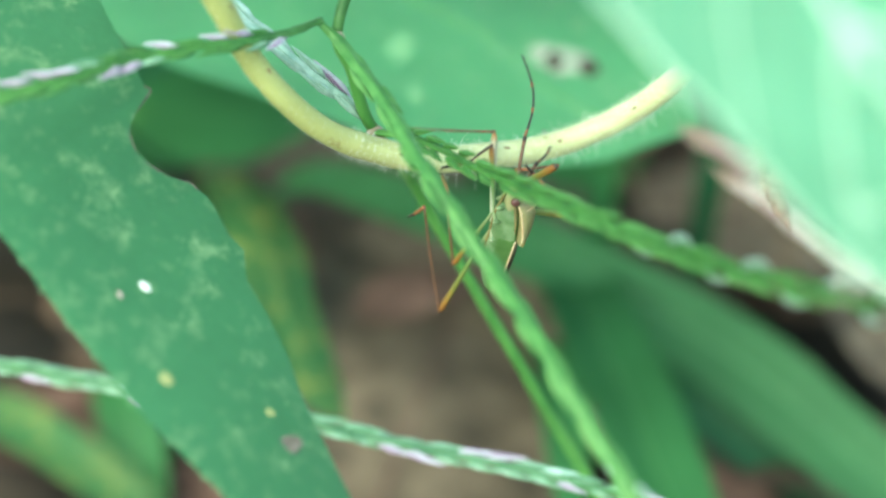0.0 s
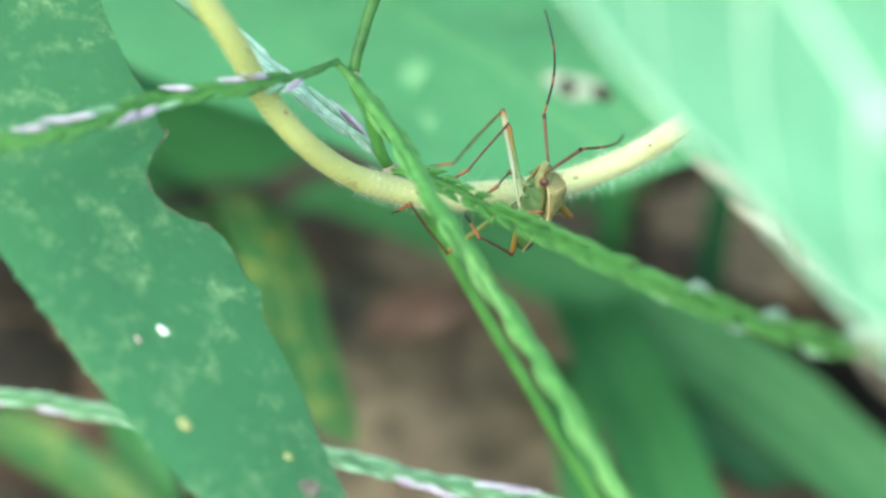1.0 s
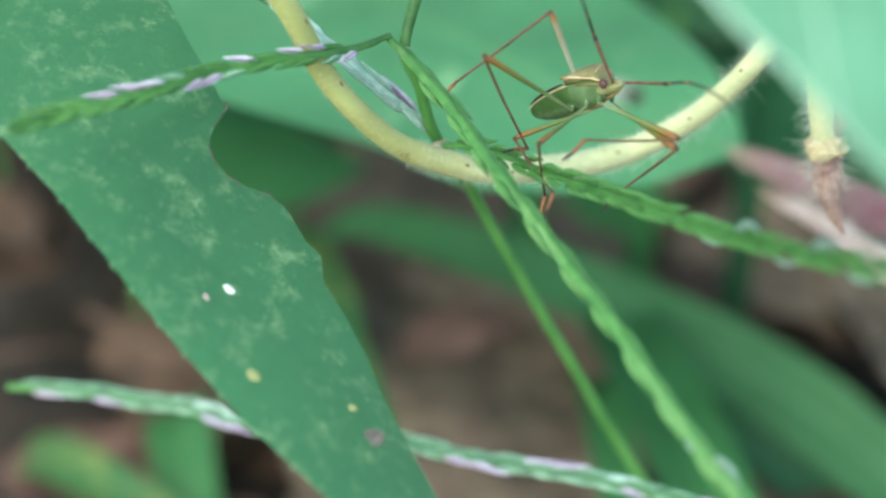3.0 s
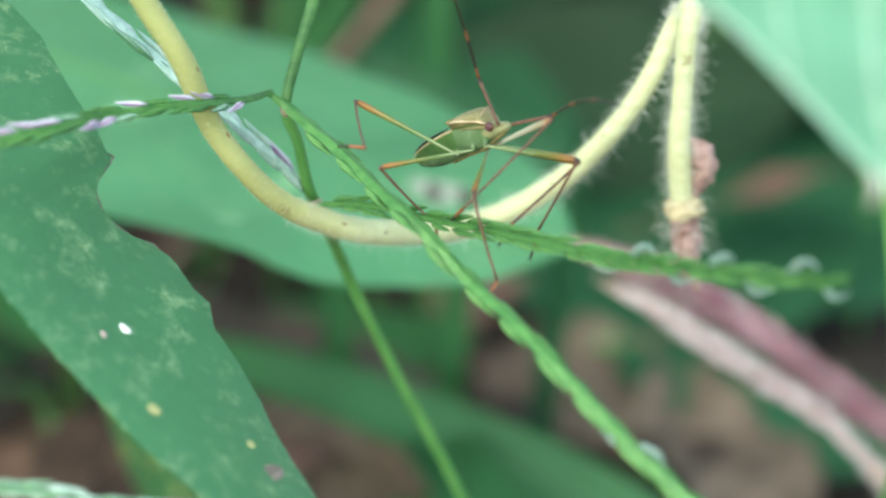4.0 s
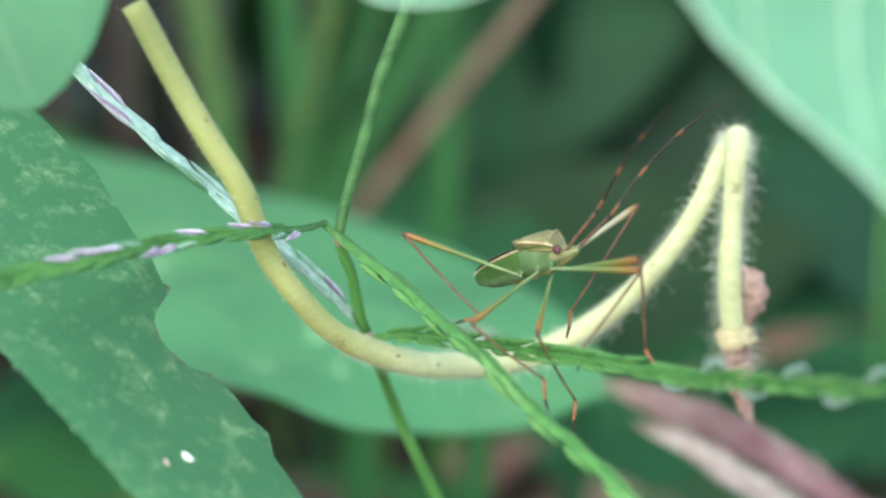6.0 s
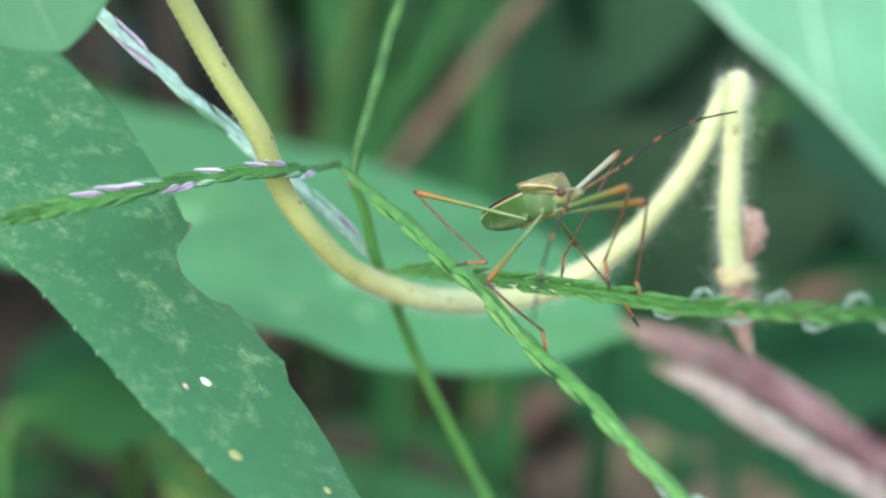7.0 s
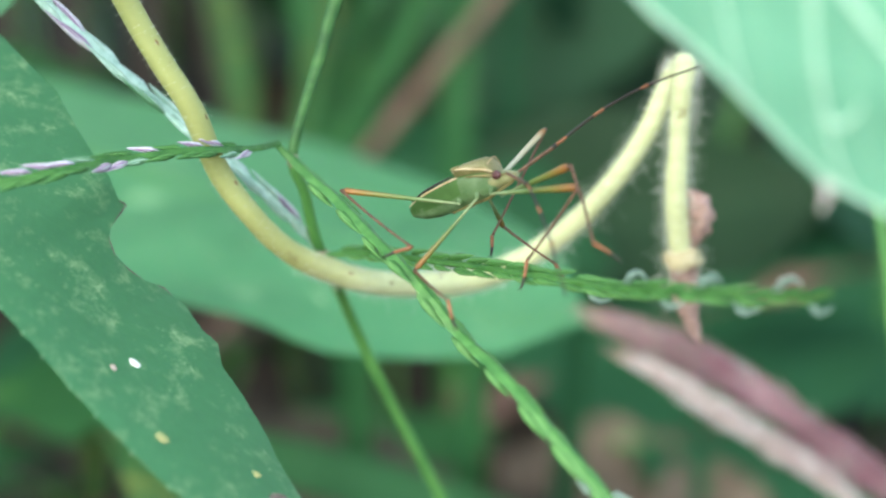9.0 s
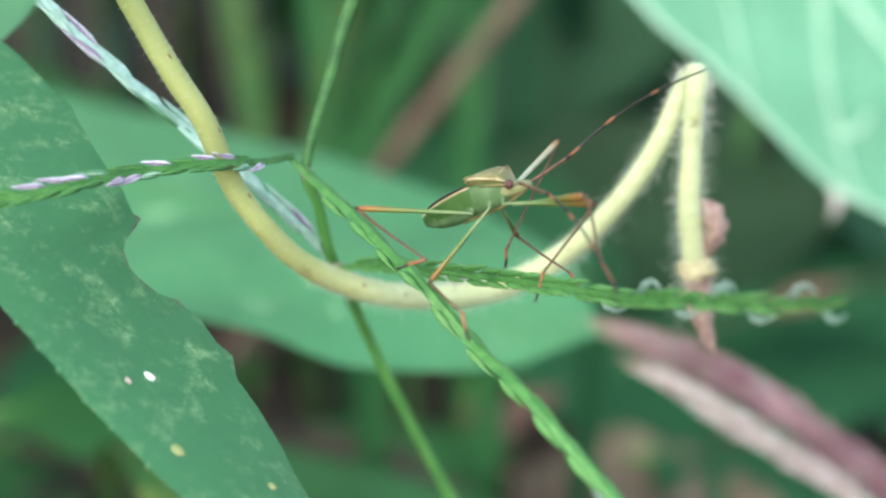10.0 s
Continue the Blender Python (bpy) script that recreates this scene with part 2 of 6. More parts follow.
ANTHER = plain("white_stigma", (0.25, 0.42, 0.34), (0.6, 0.74, 0.68), 2500, 0.6, 0.8, None, 0.4)
PINK = plain("pink_fluff", (0.33, 0.13, 0.18), (0.64, 0.42, 0.46), 170, 0.6, 0.3, None, 0.2, random_amount=0.3)
TAN = plain("tan_fluff", (0.3, 0.2, 0.17), (0.58, 0.46, 0.38), 200, 0.6, 0.3, None, 0.2)
PINK_PALE = plain("pale_pink_fluff", (0.62, 0.5, 0.49), (0.94, 0.9, 0.88), 170, 0.7, 0.5, None, 0.2, random_amount=0.3)


# ---------------------------------------------------------------- mesh helpers
def spline(pts, n):
    """A smooth curve of n points through pts (Catmull-Rom)."""
    p = [Vector(q) for q in pts]
    p = [2 * p[0] - p[1]] + p + [2 * p[-1] - p[-2]]
    out = []
    segs = len(p) - 3
    for i in range(n):
        s = i / (n - 1) * segs
        j = min(int(s), segs - 1)
        u = s - j
        a, b, c, d = p[j:j + 4]
        out.append(0.5 * ((2 * b) + (c - a) * u + (2 * a - 5 * b + 4 * c - d) * u * u + (3 * b - a - 3 * c + d) * u ** 3))
    return out


def frames_along(pts, hint=(0.13, -0.4, 0.9)):
    """Tangent, side and up vectors along a curve."""
    out = []
    up = Vector(hint)
    for i, p in enumerate(pts):
        t = (pts[min(i + 1, len(pts) - 1)] - pts[max(i - 1, 0)]).normalized()
        side = t.cross(up)
        if side.length < 1e-6:
            side = t.orthogonal()
        side.normalize()
        up = side.cross(t).normalized()
        out.append((t, side, up))
    return out


def tube(bm, pts, radius, sides=10, flat=1.0, cap=True, ripple=0.0):
    """A tube along pts; radius is a number or a function of 0..1."""
    rings = []
    n = len(pts)
    for i, (p, (t, s, u)) in enumerate(zip(pts, frames_along(pts))):
        f = i / (n - 1)
        r = radius(f) if callable(radius) else radius
        ring = []
        for k in range(sides):
            a = 2 * math.pi * k / sides
            rr = r * (1 + ripple * noise.noise(Vector((f * 30, k * 0.7, 1.3))))
            ring.append(bm.verts.new(p + s * (math.cos(a) * rr) + u * (math.sin(a) * rr * flat)))
        rings.append(ring)
    for a, b in zip(rings, rings[1:]):
        for k in range(sides):
            f = bm.faces.new((a[k], a[(k + 1) % sides], b[(k + 1) % sides], b[k]))
            f.smooth = True
    if cap:
        bm.faces.new(rings[0][::-1])
        bm.faces.new(rings[-1])
    return rings


def mesh_of(name, bm):
    me = bpy.data.meshes.new(name)
    bm.normal_update()
    bm.to_mesh(me)
    bm.free()
    return me


def part(name, bm, mat, parent=None, label=""):
    me = bm if isinstance(bm, bpy.types.Mesh) else mesh_of(name, bm)
    if mat and not me.materials:
        me.materials.append(mat)
    ob = new(name, me)
    if parent:
        ob.parent = parent
    if label:
        tagged(ob, label)
    return ob


def thing(name, label, category, place=(0, 0, 0), group="", kind=""):
    ob = new(name)
    ob.empty_display_size = 0.005
    ob.location = Vector(place) * MM
    return tagged(ob, label, category, group, kind)


def sheet_mesh(name, rows, thickness, uvs):
    """A thin leaf from a grid of points, with two faces and a rim. rows[i][j]: points, uvs[i][j]: their UV."""
    na, nb = len(rows), len(rows[0])
    grid = [[Vector(p) for p in r] for r in rows]
    nrm = [[None] * nb for _ in range(na)]
    for i in range(na):
        for j in range(nb):
            du = grid[min(i + 1, na - 1)][j] - grid[max(i - 1, 0)][j]
            dv = grid[i][min(j + 1, nb - 1)] - grid[i][max(j - 1, 0)]
            n = du.cross(dv)
            nrm[i][j] = n.normalized() if n.length > 1e-12 else Vector((0, 0, 1))
    verts, faces, fuv = [], [], []
    for side in (0.5, -0.5):
        for i in range(na):
            for j in range(nb):
                edge = 0.35 if j in (0, nb - 1) or i in (0, na - 1) else 1.0
                verts.append(grid[i][j] + nrm[i][j] * (side * thickness * edge))
    off = na * nb
    ix = lambda i, j, s: s * off + i * nb + j
    for i in range(na - 1):
        for j in range(nb - 1):
            q = [(i, j), (i + 1, j), (i + 1, j + 1), (i, j + 1)]
            faces.append([ix(*c, 0) for c in q]); fuv.append([uvs[c[0]][c[1]] for c in q])
            faces.append([ix(*c, 1) for c in q[::-1]]); fuv.append([uvs[c[0]][c[1]] for c in q[::-1]])
    rim = [(i, 0) for i in range(na)] + [(na - 1, j) for j in range(1, nb)] + [(i, nb - 1) for i in range(na - 2, -1, -1)] + [(0, j) for j in range(nb - 2, 0, -1)]
    for a, b in zip(rim, rim[1:] + rim[:1]):
        faces.append([ix(*a, 0), ix(*a, 1), ix(*b, 1), ix(*b, 0)]); fuv.append([uvs[a[0]][a[1]], uvs[a[0]][a[1]], uvs[b[0]][b[1]], uvs[b[0]][b[1]]])
    me = bpy.data.meshes.new(name)
    me.from_pydata([tuple(v) for v in verts], [], faces)
    lay = me.uv_layers.new(name="UVMap")
    k = 0
    for f in fuv:
        for c in f:
            lay.data[k].uv = c
            k += 1
    body = len(faces) - len(rim)
    for p in me.polygons:
        p.use_smooth = p.index < body
    me.update()
    sharp = {frozenset((ix(*a, k), ix(*b, k))) for a, b in zip(rim, rim[1:] + rim[:1]) for k in (0, 1)}
    for e in me.edges:
        if frozenset(e.vertices) in sharp:
            e.use_edge_sharp = True
    return me


def curve1(table):
    """A piecewise smooth function through (x, y) pairs."""
    xs, ys = [p[0] for p in table], [p[1] for p in table]

    def f(x):
        return float(np.interp(x, xs, ys))
    return f


def flat_leaf(name, origin, axis, side, left, right, mid, a0, a1, height, na=60, nb=28, thickness=0.3, teeth=0.0, tooth_pitch=1.2):
    """A broad leaf about the plane of axis and side (mm). left/right/mid: functions of the way along; height(a, b): bulge along the normal."""
    o, ax, sd = Vector(origin), Vector(axis).normalized(), Vector(side).normalized()
    n = ax.cross(sd).normalized()
    rows, uvs = [], []
    for i in range(na):
        a = a0 + (a1 - a0) * i / (na - 1)
        l, r, m = left(a), right(a), mid(a)
        row, urow = [], []
        for j in range(nb):
            s = -1 + 2 * j / (nb - 1)
            b = m + (r - m) * s if s > 0 else m + (m - l) * s
            edge = abs(s) > 0.99
            if edge and teeth:
                b += math.copysign(teeth, r - l) * s * (((a / tooth_pitch) % 1.0) - 0.5) + s * teeth * 0.5 * noise.noise(Vector((a * 0.7, s, 3.1)))
            row.append((o + ax * a + sd * b + n * height(a, b, s)) * MM)
            urow.append((s, a * 0.01))
        rows.append(row)
        uvs.append(urow)
    return sheet_mesh(name, rows, thickness * MM, uvs)


def blade_mesh(name, pts, width, up=(0, -0.5, 0.85), fold=0.25, n=40, nb=9, thickness=0.2, wave=0.0):
    """A grass blade along a curve (mm); width: function of 0..1 giving the full width in mm."""
    c = spline(pts, n)
    rows, uvs, run = [], [], 0.0
    for i, (p, (t, s, u)) in enumerate(zip(c, frames_along(c, up))):
        f = i / (n - 1)
        w = width(f) / 2
        run += (c[i] - c[i - 1]).length if i else 0.0
        row, urow = [], []
        for j in range(nb):
            q = -1 + 2 * j / (nb - 1)
            ww = w * (1 + 0.06 * noise.noise(Vector((run * 0.15, q, 5.0))))
            row.append((p + s * (q * ww) + u * (abs(q) * w * fold + wave * noise.noise(Vector((run * 0.08, q * 0.6, 9.0))))) * MM)
            urow.append((q, run * 0.01))
        rows.append(row)
        uvs.append(urow)
    return sheet_mesh(name, rows, thickness * MM, uvs)


def lance(w, start=0.25, tip=0.55):
    """Width of a blade that widens from its base and tapers to its tip."""
    def f(x):
        a = min(1.0, 0.35 + 0.65 * x / start) if start else 1.0
        b = 1.0 if x < tip else max(0.03, 1 - ((x - tip) / (1 - tip)) ** 1.6)
        return w * a * b
    return f


# ---------------------------------------------------------------- ground and litter
def ground():
    bm = bmesh.new()
    bmesh.ops.create_grid(bm, x_segments=120, y_segments=120, size=3.0)
    for v in bm.verts:
        d = v.co.length
        v.co.z = 0.006 * noise.noise(v.co * 9) + 0.012 * noise.noise(v.co * 3) - 0.008
        v.co.y += 0.3
    for f in bm.faces:
        f.smooth = True
    g = part("ground", bm, SOIL)
    tagged(g, "soil under leaf litter, darkened for shaded gaps", "ground", kind="structure")


ground()


def dead_leaf(place, size, turn, tilt, mat, width=0.5, curl=0.3, seed=0, label="curled brown dead leaf lying in the litter"):
    rng = random.Random(seed)
    k1, k2 = rng.uniform(0, 9), rng.uniform(-1, 1)
    h = lambda a, b, s: curl * (b * b) / (size * 0.5) + size * 0.08 * noise.noise(Vector((a / size * 3, b / size * 3, k1))) + curl * 0.15 * k2 * a * a / size
    wid = lambda a: max(0.02, math.sin(math.pi * min(1, max(0.0, (a / size + 0.5))) ** 0.85) ** 0.8) * size * width / 2
    wl = lambda a: -wid(a) * (1 + 0.25 * noise.noise(Vector((a / size * 7, 1, k1))))
    wr = lambda a: wid(a) * (1 + 0.25 * noise.noise(Vector((a / size * 7, 2, k1))))
    me = flat_leaf("dead_leaf", (0, 0, 0), (1, 0, 0), (0, 1, 0), wl, wr, lambda a: 0.0, -size / 2, size / 2, h, 22, 11, 0.4)
    ob = part("dead_leaf", me, mat)
    bm = bmesh.new()
    tube(bm, [Vector((a, 0, h(a, 0, 0) + 0.15)) * MM for a in np.linspace(-size * 0.62, size * 0.46, 16)], lambda f: (0.011 - 0.008 * f) * size * MM, 6, 0.7)
    part("midrib", bm, STRAW, ob, "dry midrib and stalk")
    ob.matrix_world = pose(place[0] * MM, place[1] * MM, place[2] * MM, tilt[0], tilt[1], turn)
    tagged(ob, label, "dead leaf", "leaf litter")
    return ob


dead_leaf((-14, 122, 22), 95, 78, (8, -14), DEAD_PALE, 0.62, 0.25, 1, "large grey-brown dead leaf on the litter")
dead_leaf((30, 150, 16), 70, 20, (-10, 8), DEAD, 0.6, 0.4, 2)
dead_leaf((-60, 130, 14), 60, -30, (15, 5), DEAD, 0.6, 0.4, 3)
dead_leaf((50, 210, 14), 80, 60, (10, -12), DEAD, 0.5, 0.4, 4)
rng = random.Random(11)
for i in range(90):
    x, y = rng.uniform(-260, 260), rng.uniform(60, 760)
    dead_leaf((x, y, rng.uniform(4, 16)), rng.uniform(30, 75), rng.uniform(0, 360), (rng.uniform(-25, 25), rng.uniform(-25, 25)), DEAD if rng.random() < 0.8 else DEAD_PALE, rng.uniform(0.35, 0.7), rng.uniform(0.1, 0.6), 100 + i)


# ---------------------------------------------------------------- background blades and leaves
def blade(pts, width, mat, label, up=(0, -0.5, 0.85), fold=0.25, group="", name="grass_leaf", wave=0.6, nb=9):
    ob = part(name, blade_mesh(name, pts, width, up, fold, wave=wave, nb=nb), mat)
    bm = bmesh.new()
    tube(bm, [v * MM for v in spline(pts, 40)], lambda f: 0.025 * width(f) * MM + 0.1 * MM, 8, 0.6)
    part("midrib", bm, mat, ob)
    return tagged(ob, label, "grass blade", group)


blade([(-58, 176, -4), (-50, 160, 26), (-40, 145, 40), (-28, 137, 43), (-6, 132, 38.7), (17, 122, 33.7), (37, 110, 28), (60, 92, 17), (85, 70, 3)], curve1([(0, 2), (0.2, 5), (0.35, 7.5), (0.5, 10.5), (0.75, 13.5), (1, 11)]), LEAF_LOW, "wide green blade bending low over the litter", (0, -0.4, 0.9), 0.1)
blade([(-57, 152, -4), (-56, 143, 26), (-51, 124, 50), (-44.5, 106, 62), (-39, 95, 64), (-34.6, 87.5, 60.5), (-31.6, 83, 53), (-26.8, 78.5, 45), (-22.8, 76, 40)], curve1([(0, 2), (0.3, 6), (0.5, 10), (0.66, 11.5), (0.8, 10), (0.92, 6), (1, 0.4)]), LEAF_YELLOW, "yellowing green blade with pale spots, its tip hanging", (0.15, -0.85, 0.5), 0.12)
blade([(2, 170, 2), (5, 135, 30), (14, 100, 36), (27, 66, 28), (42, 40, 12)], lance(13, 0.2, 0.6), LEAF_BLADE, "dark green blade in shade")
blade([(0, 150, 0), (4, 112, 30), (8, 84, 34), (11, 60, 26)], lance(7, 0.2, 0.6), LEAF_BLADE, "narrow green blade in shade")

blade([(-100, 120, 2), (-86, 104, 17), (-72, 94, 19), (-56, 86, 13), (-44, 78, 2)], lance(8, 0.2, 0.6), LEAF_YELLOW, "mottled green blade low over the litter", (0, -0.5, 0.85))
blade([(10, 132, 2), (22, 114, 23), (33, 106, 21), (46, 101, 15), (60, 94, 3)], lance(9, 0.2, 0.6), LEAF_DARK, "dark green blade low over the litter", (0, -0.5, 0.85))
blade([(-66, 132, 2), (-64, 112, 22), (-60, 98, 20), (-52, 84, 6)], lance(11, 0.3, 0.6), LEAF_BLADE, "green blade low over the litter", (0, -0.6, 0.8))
dead_leaf((-78, 108, 11), 34, 20, (6, 8), DEAD_RED, 0.6, 0.3, 31, "reddish brown dead leaf in the litter")
dead_leaf((-52, 94, 9), 26, -40, (-8, 10), DEAD_RED, 0.6, 0.3, 32, "reddish brown dead leaf in the litter")
dead_leaf((30, 96, 10), 40, -30, (6, -8), DEAD_RED, 0.55, 0.3, 33, "reddish brown dead leaf in the litter")
dead_leaf((-46, 118, 34), 40, 70, (20, -10), DEAD, 0.5, 0.4, 35)
dead_leaf((-40, 182, 16), 75, 25, (14, -6), DEAD_PALE, 0.6, 0.3, 36)
dead_leaf((16, 138, 12), 64, 70, (8, 6), DEAD_PALE, 0.6, 0.3, 38)
dead_leaf((44, 176, 16), 60, -20, (14, 6), DEAD_PALE, 0.6, 0.3, 39)
dead_leaf((40, 122, 8), 40, 40, (10, 6), DEAD_PALE, 0.6, 0.3, 51)
dead_leaf((60, 158, 14), 54, 110, (12, -8), DEAD_PALE, 0.6, 0.3, 52)
# three blackish leaves put where the litter has only shaded holes
dead_leaf((-86, 140, 16), 52, 30, (16, 6), GAP_DARK, 0.7, 0.3, 53, "blackish dead leaf standing in for a shaded gap in the litter")
dead_leaf((-66, 158, 26), 42, 60, (-10, 6), GAP_DARK, 0.6, 0.3, 44, "blackish dead leaf standing in for a shaded gap in the litter")
dead_leaf((-30, 242, 27), 56, 70, (-14, 6), GAP_DARK, 0.6, 0.3, 45, "blackish dead leaf standing in for a shaded gap in the litter")
dead_leaf((18, 194, 30), 34, 80, (-14, 8), DEAD_RED, 0.6, 0.3, 41, "reddish brown dead leaf in the litter")
dead_leaf((82, 230, 40), 60, 14, (-24, -10), DEAD_RED, 0.35, 0.3, 47, "slim reddish brown dead leaf among the green")
dead_leaf((3, 168, 22), 34, 20, (-12, 8), DEAD_PALE, 0.6, 0.3, 43)
dead_leaf((-20, 130, 27), 22, 10, (10, -8), DEAD_RED, 0.5, 0.3, 34, "reddish brown dead leaf in the litter")

# upright grass behind
def tuft(label, rows, group=""):
    th = thing("grass_tuft", label, "grass", (rows[0][0], rows[0][1], -2), group)
    off = Vector((rows[0][0], rows[0][1], -2))
    for x0, y0, x1, y1, z1, w, mat in rows:
        pts = [Vector((x0, y0, -2)), Vector((x0 + (x1 - x0) * 0.36, y0 + (y1 - y0) * 0.3, z1 * 0.35)), Vector((x0 + (x1 - x0) * 0.68, y0 + (y1 - y0) * 0.7, z1 * 0.7)), Vector((x1, y1, z1))]
        part("blade", blade_mesh("blade", [p - off for p in pts], lance(w, 0.1, 0.8), (0.2, -1, 0.1), 0.25, wave=0.5), mat, th)


# the two near-black blades here imitate shaded gaps between the green ones
tuft("tuft of upright green grass behind the leaves", [(-27, 262, -60, 272, 180, 6.5, LEAF_YELLOW), (-18, 258, -33, 266, 190, 6.5, LEAF_BLADE), (-14, 270, -26, 280, 170, 5, GAP_DARK), (-36, 280, -66, 300, 180, 8, GAP_DARK)], "grass behind")
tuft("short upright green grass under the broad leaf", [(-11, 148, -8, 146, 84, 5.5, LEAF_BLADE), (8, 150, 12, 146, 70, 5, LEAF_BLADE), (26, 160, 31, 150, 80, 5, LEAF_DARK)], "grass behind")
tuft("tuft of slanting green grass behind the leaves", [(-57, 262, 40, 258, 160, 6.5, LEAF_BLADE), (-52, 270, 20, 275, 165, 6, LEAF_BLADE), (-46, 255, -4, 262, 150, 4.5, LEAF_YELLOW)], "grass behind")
tuft("tuft of upright dark grass in shade", [(6, 262, 13, 270, 180, 7, LEAF_BLADE), (20, 290, 26, 300, 170, 8, LEAF_DARK), (2, 300, -6, 320, 180, 9, LEAF_DEEP_SHADE)], "grass behind")
# near-black blades in place of the unlit gap at the upper left
tuft("tuft of blackish grass standing in for shaded gaps", [(-80, 300, -96, 320, 180, 11, GAP_DARK), (-70, 310, -72, 330, 190, 11, GAP_DARK), (-95, 290, -110, 300, 160, 11, GAP_DARK)], "grass behind")


def stick():
    bm = bmesh.new()
    tube(bm, [v * MM for v in spline([(-62, 232, 2), (-42, 234, 29), (-17, 235, 60), (18, 235, 104), (54, 236, 150)], 30)], 1.7 * MM, 10, ripple=0.15)
    ob = part("dry_stalk", bm, STRAW)
    for p in ((-42, 234, 29), (-12.5, 235, 65.5), (21, 235, 107.5)):
        bm = bmesh.new()
        q = Vector(p)
        d = Vector((0.62, 0, 0.78))
        tube(bm, [(q + d * k) * MM for k in (-1.6, -0.8, 0, 0.8, 1.6)], curve1([(0, 1.7 * MM), (0.5, 2.2 * MM), (1, 1.7 * MM)]), 12, ripple=0.1)
        part("node", bm, STRAW, ob, "swollen joint")
    tagged(ob, "slanting pale brown dry stalk among the grass", "stalk")


stick()


def back_leaf(place, size, turn, tilt, mat, width, seed, label):
    """A broad leaf on its own stalk."""
    th = thing("broad_leaf", label, "leaf", (place[0], place[1], 0), "broad leaves behind")
    h = lambda a, b, s: -abs(b) * 0.15 + size * 0.03 * noise.noise(Vector((a / size * 3, b / size * 3, seed)))
    wid = lambda a: max(0.02, math.sin(math.pi * min(1, max(0.0, (a / size + 0.5))) ** 0.8) ** 0.75) * size * width / 2
    me = flat_leaf("blade", (0, 0, 0), (1, 0, 0), (0, 1, 0), lambda a: -wid(a), wid, lambda a: 0.0, -size / 2, size / 2, h, 26, 13, 0.4)
    ob = part("blade", me, mat, th)
    m = pose(0, 0, place[2] * MM, tilt[0], tilt[1], turn)
    if (m @ Vector((-size / 2 * MM, 0, 0))).z < 0:
        m = pose(0, 0, place[2] * MM, tilt[0], tilt[1], turn + 180)
    ob.matrix_basis = m
    end = (m @ Vector((-size / 2 * MM, 0, 0))) / MM
    out = (m.to_3x3() @ Vector((-1, 0, 0))).normalized()
    bm = bmesh.new()
    tube(bm, [v * MM for v in spline([end - out * 4, end + out * 5 - Vector((0, 0, 3)), Vector((end.x + out.x * 8, end.y + out.y * 8, end.z * 0.5)), Vector((end.x + out.x * 9, end.y + out.y * 9, -8))], 20)], 0.9 * MM, 8)
    part("leaf_stalk", bm, CULM, th)
    return th


back_leaf((95, 330, 90), 150, 100, (60, 20), LEAF_DULL, 0.6, 1, "large dark green leaf behind, shade toned into its colour")
back_leaf((60, 360, 66), 120, -12, (58, -8), LEAF_DULL, 0.6, 21, "large dark green leaf behind, shade toned into its colour")
back_leaf((60, 380, 110), 140, 60, (70, -15), LEAF_DULL, 0.6, 2, "large dark green leaf behind, shade toned into its colour")
back_leaf((33, 348, 84), 90, -12, (58, -8), LEAF_DARK, 0.8, 24, "large dark green leaf behind, shade toned into its colour")
back_leaf((140, 300, 60), 130, 20, (55, 10), LEAF_DULL, 0.6, 3, "large dark green leaf behind, shade toned into its colour")
back_leaf((50, 262, 46), 95, 8, (62, -6), LEAF_DEEP_SHADE, 0.6, 22, "large dark green leaf behind, shade toned into its colour")
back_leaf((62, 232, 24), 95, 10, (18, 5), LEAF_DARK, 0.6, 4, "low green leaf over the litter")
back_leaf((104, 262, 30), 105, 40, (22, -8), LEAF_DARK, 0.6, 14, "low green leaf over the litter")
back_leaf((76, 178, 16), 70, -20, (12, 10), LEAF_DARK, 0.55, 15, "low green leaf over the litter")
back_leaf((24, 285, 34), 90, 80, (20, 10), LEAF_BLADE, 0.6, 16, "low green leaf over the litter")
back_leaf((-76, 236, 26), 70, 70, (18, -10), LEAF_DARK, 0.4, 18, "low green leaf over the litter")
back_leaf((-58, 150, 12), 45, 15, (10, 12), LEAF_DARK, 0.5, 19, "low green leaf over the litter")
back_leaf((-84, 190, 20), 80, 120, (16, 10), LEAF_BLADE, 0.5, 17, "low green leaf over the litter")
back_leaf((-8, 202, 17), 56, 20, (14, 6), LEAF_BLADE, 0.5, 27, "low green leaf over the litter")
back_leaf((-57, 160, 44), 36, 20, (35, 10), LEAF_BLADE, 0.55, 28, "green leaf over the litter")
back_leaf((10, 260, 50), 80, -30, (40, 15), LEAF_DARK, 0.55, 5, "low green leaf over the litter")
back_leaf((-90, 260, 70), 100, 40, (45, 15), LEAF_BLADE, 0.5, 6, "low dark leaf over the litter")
# most far leaves take the shade-darkened greens, so the backdrop goes dark
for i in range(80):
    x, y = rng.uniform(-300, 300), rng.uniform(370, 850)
    back_leaf((x, y, rng.uniform(20, 170)), rng.uniform(70, 150), rng.uniform(0, 360), (rng.uniform(20, 75), rng.uniform(-25, 25)), rng.choices((LEAF_DEEP_SHADE, LEAF_DARK, LEAF_BROAD), (6, 3, 1))[0], rng.uniform(0.35, 0.65), 20 + i, "green leaf far back in the undergrowth")

